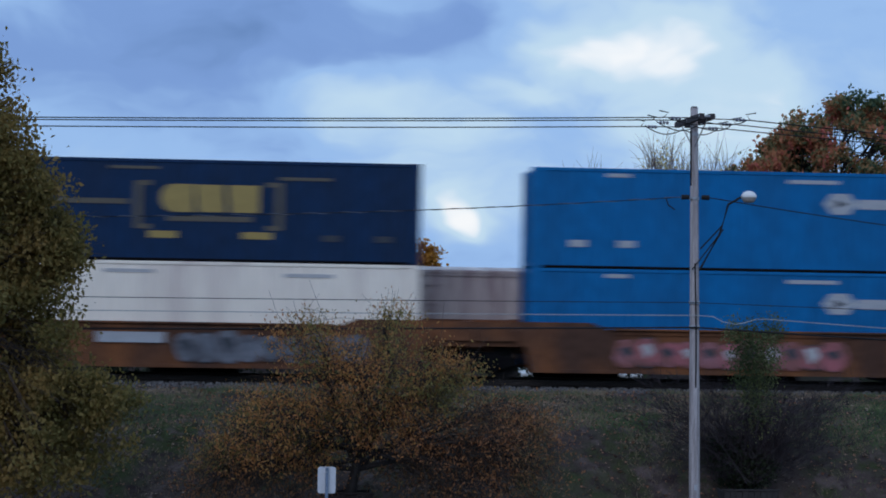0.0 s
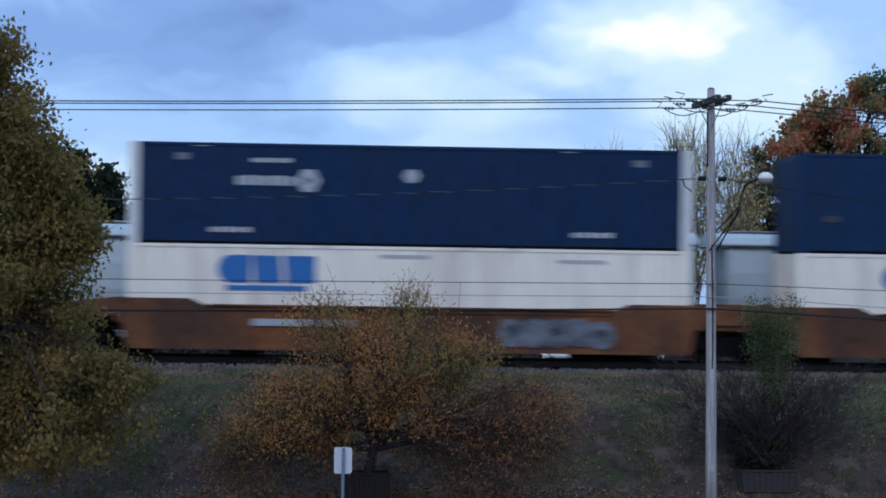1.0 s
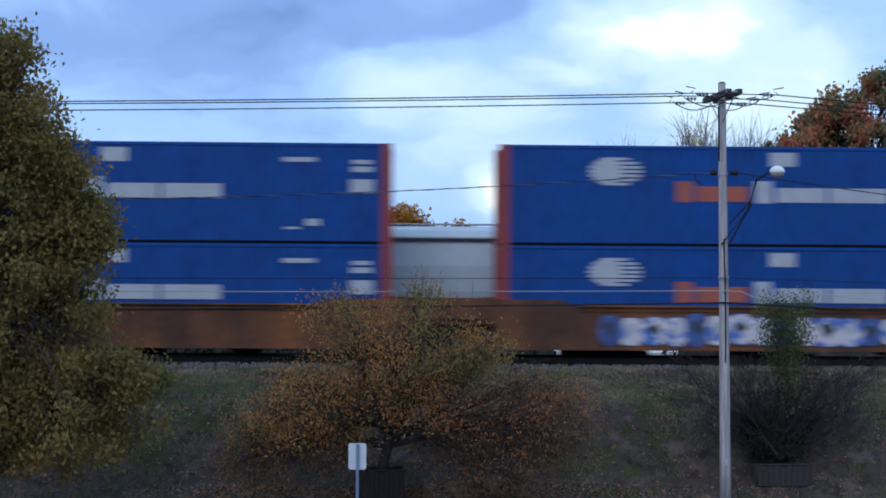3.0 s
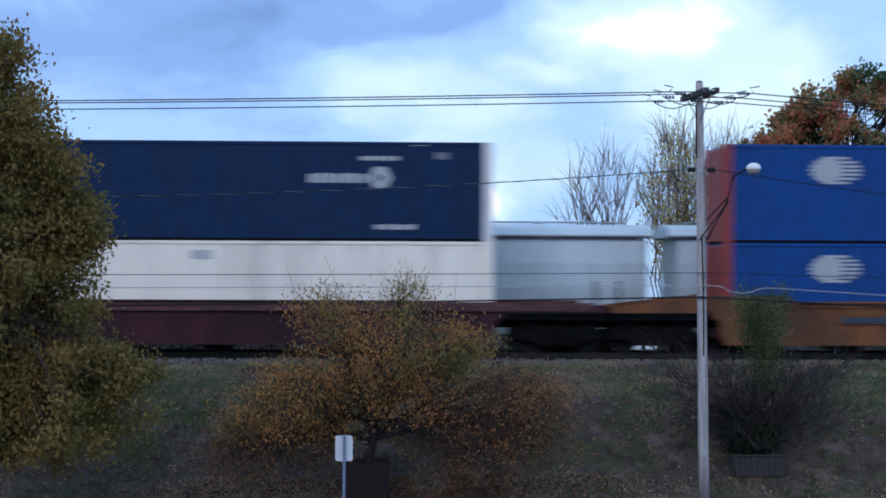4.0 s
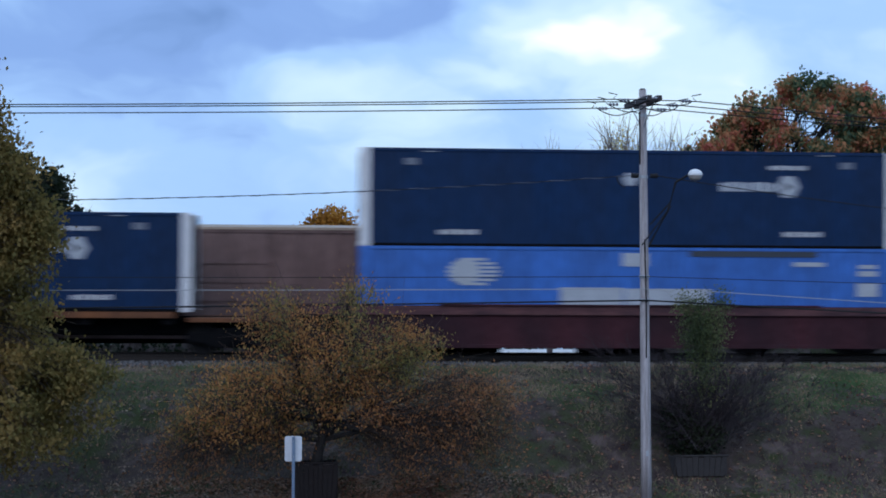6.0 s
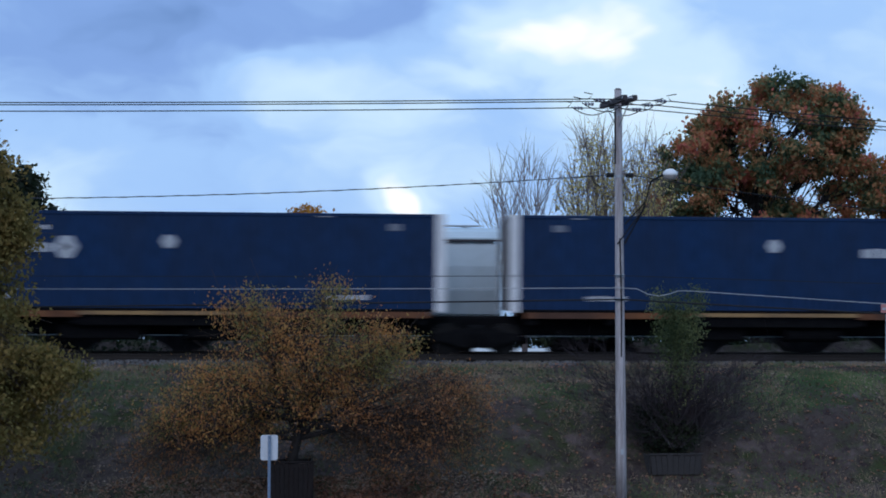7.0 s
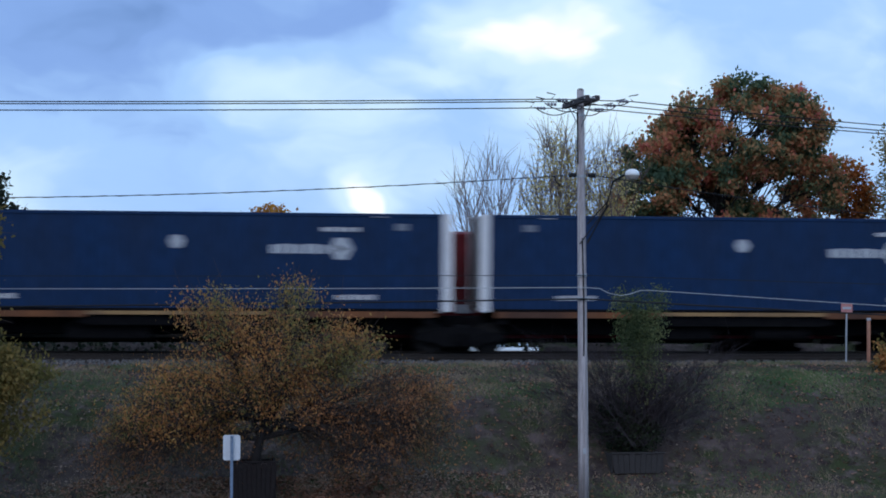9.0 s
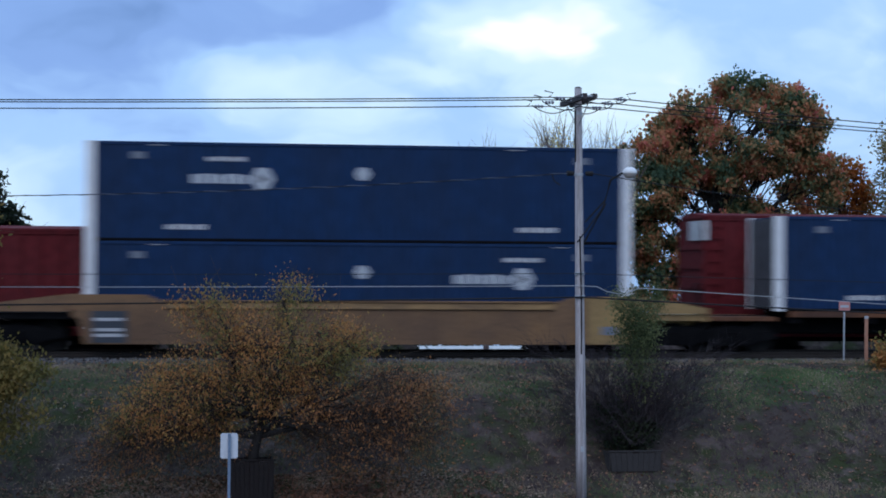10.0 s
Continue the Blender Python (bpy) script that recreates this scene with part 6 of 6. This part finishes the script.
def bare_trees():
    for nm, lab, xc, half, zt, n, seed, leafy in (("bare_tree", "leafless young tree with upright pale twigs", 10.75, 2.1, 7.05, 44, 21, 0), ("bare_tree", "upright tree thinly set with straw-coloured leaves", 13.5, 1.7, 8.05, 54, 22, 6000),
                                                  ("bare_tree", "upright tree thinly set with straw-coloured leaves", 15.3, 1.2, 7.75, 36, 23, 3400)):
        rng = np.random.default_rng(seed)
        t = thing(nm, lab, "tree", group="slender trees behind the tracks")
        b = Build()
        base = np.array([xc, 58.0, -1.3])
        wood_top = base + np.array([0, 0, 2.3])
        b.tube([base, wood_top], [0.13, 0.09], 7)
        tips = [np.array([xc + half * u, 58.0 + rng.normal() * 0.8, zt - 2.6 * abs(u) ** 1.8 + rng.normal() * 0.28]) for u in rng.uniform(-1, 1, n)]
        twig_fan(b, rng, wood_top - np.array([0, 0, 1.0]), tips, 0.034, 9, 0.48)
        part("branchwork", b, M["bark_grey"], t)
        if leafy:
            c = np.array([tips[i] for i in rng.integers(0, len(tips), leafy)])
            P = wood_top + (c - wood_top) * rng.uniform(0.25, 0.93, leafy)[:, None] + rng.normal(size=(leafy, 3)) * 0.22
            part("crown", leaf_mesh("crown", P, 0.075, M["leaf_straw"], rng), M["leaf_straw"], t)


def twiggy_shrub():
    rng = np.random.default_rng(31)
    t = thing("shrub", "tall twiggy shrub, green on top and purple-brown below", "shrub")
    b = Build()
    base = np.array([10.30, 35.75, -1.85])
    # leaning main stems, then a round head of fine twigs and a few long whips
    main = Build()
    for dx, h in ((-0.75, 1.3), (-0.35, 1.7), (0.1, 2.2), (0.35, 1.8), (0.8, 1.4), (0.15, 1.2)):
        st = bend(base + np.array([dx * 0.25, 0, 0]), base + np.array([dx, rng.normal() * 0.2, h]), rng, 4, 0.16)
        main.tube(st, [0.045, 0.036, 0.028, 0.020, 0.010], 6)
    part("stem", main, M["bark"], t)
    tips = []
    for i in range(190):
        a, e = rng.normal() * 1.05, rng.uniform(0.35, 2.85)
        tips.append(base + np.array([1.15 * a + 0.12, rng.normal() * 0.55, e * (1 - 0.10 * abs(a))]))
    tips += [base + np.array([rng.choice([-1, 1]) * rng.uniform(1.2, 3.2) + 0.3, rng.normal() * 0.5, rng.uniform(1.0, 2.8)]) for _ in range(60)]
    twig_fan(b, rng, base + np.array([0, 0, 0.25]), tips, 0.010, 26, 0.95)
    part("branchwork", b, M["twig_purple"], t)
    P = np.concatenate([in_blob(rng, (10.45, 35.6, 1.20), (0.62, 0.55, 0.95), 5200, 0.1), in_blob(rng, (9.95, 35.6, 1.80), (0.26, 0.25, 0.40), 420, 0.0), in_blob(rng, (10.95, 35.6, 1.85), (0.26, 0.25, 0.42), 420, 0.0), in_blob(rng, (10.45, 35.6, 0.1), (0.7, 0.5, 0.8), 1300, 0.0)])
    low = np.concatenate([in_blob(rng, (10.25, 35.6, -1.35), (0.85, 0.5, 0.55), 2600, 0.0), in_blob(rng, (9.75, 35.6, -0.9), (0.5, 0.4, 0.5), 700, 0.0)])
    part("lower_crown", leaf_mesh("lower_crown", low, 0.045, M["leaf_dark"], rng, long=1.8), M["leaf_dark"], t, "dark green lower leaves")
    part("crown", leaf_mesh("crown", P + rng.normal(size=P.shape) * 0.09, 0.032, M["leaf_green"], rng, long=2.0), M["leaf_green"], t)


bare_trees()
twiggy_shrub()


# ---- what lies on the bank ----
def litter():
    rng = np.random.default_rng(41)
    n = 80000
    x, y = rng.uniform(-13, 25, n), rng.uniform(33.0, 42.6, n)
    keep = np.array([noise.noise((a * 0.5, b * 0.7, 9.0)) > -0.25 + 0.25 * rng.random() for a, b in zip(x, y)])
    x, y = x[keep], y[keep]
    n = len(x)
    z = np.array([ground_z(a, b) for a, b in zip(x, y)])
    h = rng.uniform(0.02, 0.13, n)
    dx, dy = rng.normal(size=n) * 0.09, rng.uniform(0.0, 0.14, n)
    w = rng.uniform(0.008, 0.022, n)
    V = np.stack([np.c_[x - w, y, z - 0.02], np.c_[x + w, y, z - 0.02], np.c_[x + dx, y + dy, z + h]], 1).reshape(-1, 3)
    b = Build()
    b.v, b.f = [tuple(q) for q in V], [(3 * i, 3 * i + 1, 3 * i + 2) for i in range(n)]
    solid("grass", b, M["blade"], "thin tufts of dry and green grass on the bank", "grass", kind="stuff")
    # greener turf where the bank holds water
    P = []
    for cx, cy, rx, ry, m_ in ((15.6, 38.9, 1.9, 1.0, 4200), (13.9, 37.6, 1.2, 0.6, 900), (-3.2, 38.9, 1.8, 1.3, 900), (7.9, 38.3, 1.2, 0.9, 600), (19.5, 38.2, 1.6, 0.7, 900)):
        P.append(np.c_[cx + rng.normal(size=m_) * rx * 0.55, cy + rng.normal(size=m_) * ry * 0.55])
    P = np.concatenate(P)
    V = []
    for a, q in P:
        zz, hh = ground_z(a, q), rng.uniform(0.03, 0.09)
        V += [(a - 0.016, q, zz - 0.02), (a + 0.016, q, zz - 0.02), (a + rng.normal() * 0.06, q + rng.uniform(0, 0.10), zz + hh)]
    b = Build()
    b.v, b.f = V, [(3 * i, 3 * i + 1, 3 * i + 2) for i in range(len(P))]
    solid("turf", b, M["turf"], "patches of short green turf on the bank", "grass", kind="stuff")
    n = 17000
    x, y = rng.uniform(-12, 24, n), rng.uniform(33.0, 42.8, n)
    x, y = np.concatenate([x, 1.8 + rng.normal(size=15000) * 2.6]), np.concatenate([y, rng.uniform(32.9, 35.4, 15000)])
    P = np.array([(a, b_, ground_z(a, b_) + 0.03) for a, b_ in zip(x, y)])
    solid("fallen_leaves", leaf_mesh("fallen_leaves", P, 0.055, M["litter"], rng, 0.9), M["litter"], "brown and pale fallen leaves on the bank", "leaves", kind="stuff")
    b = Build()
    for _ in range(5200):
        a, q = rng.uniform(-12, 24), rng.uniform(41.9, 44.3)
        zz = ground_z(a, q) + 0.01 + max(0, (q - 43.0)) * 0.10
        s = rng.uniform(0.02, 0.055)
        r = rng.uniform(0.7, 1.3, 4) * s
        b.add([(a - r[0], q, zz - s * 0.5), (a + r[1], q - r[2], zz - s * 0.5), (a + r[0] * 0.3, q + r[3], zz - s * 0.5), (a, q, zz + s)], [(0, 1, 3), (1, 2, 3), (2, 0, 3)])
    solid("gravel", b, M["stone"], "loose grey ballast stones along the track", "gravel", kind="stuff")
    # brush added along the far side of the tracks, screening off the bright water
    P = []
    for _ in range(1500):
        a = rng.uniform(-60, 80)
        if 7.7 < a < 12.5:
            continue
        c = np.array([a, rng.uniform(55.6, 57.0), -1.1 + rng.uniform(0, 0.85)])
        P.append(c + rng.normal(size=(34, 3)) * np.array([0.5, 0.3, 0.25]))
    solid("brush", leaf_mesh("brush", np.concatenate(P), 0.14, M["leaf_dark"], rng), M["leaf_dark"], "low dark brush added beyond the tracks to hide the bright water", "brush", kind="stuff")
    # reed bed added in the shallows, a dark edge to the bright strip
    P = []
    for _ in range(1500):
        c = np.array([rng.uniform(-70, 110), rng.uniform(75.0, 77.0), -1.4 + rng.uniform(0, 1.15)])
        P.append(c + rng.normal(size=(22, 3)) * np.array([0.6, 0.4, 0.25]))
    solid("reeds", leaf_mesh("reeds", np.concatenate(P), 0.2, M["leaf_dark"], rng, long=2.5, droop=1.2), M["leaf_dark"], "dark reed bed added in the river shallows to narrow the bright strip", "reeds", kind="stuff")


litter()


# ---- motion ----
def motions():
    def along(t):
        return 26.547 * t - 0.02248 * t * t

    def on_line(x, y, z):
        return pose(SKEW_X + (x - SKEW_X) * math.cos(SKEW), y - (x - SKEW_X) * math.sin(SKEW), z, rz=-math.degrees(SKEW))

    times = (0.0, 2.5, 5.0, 7.5, 10.0)
    for xc, car, lower, upper in TRAIN:
        single = upper is None
        for ob, z in ((car, 0.0), (lower, 1.28 if single else 0.36), (upper, 3.262)):
            if ob:
                walk(ob, [(t, on_line(xc + along(t), YC, z)) for t in times])
    for xc, car in FREIGHT:
        walk(car, [(t, on_line(xc - 21.5 * t, YB, ZB)) for t in (0.0, 5.0, 10.0)])


motions()
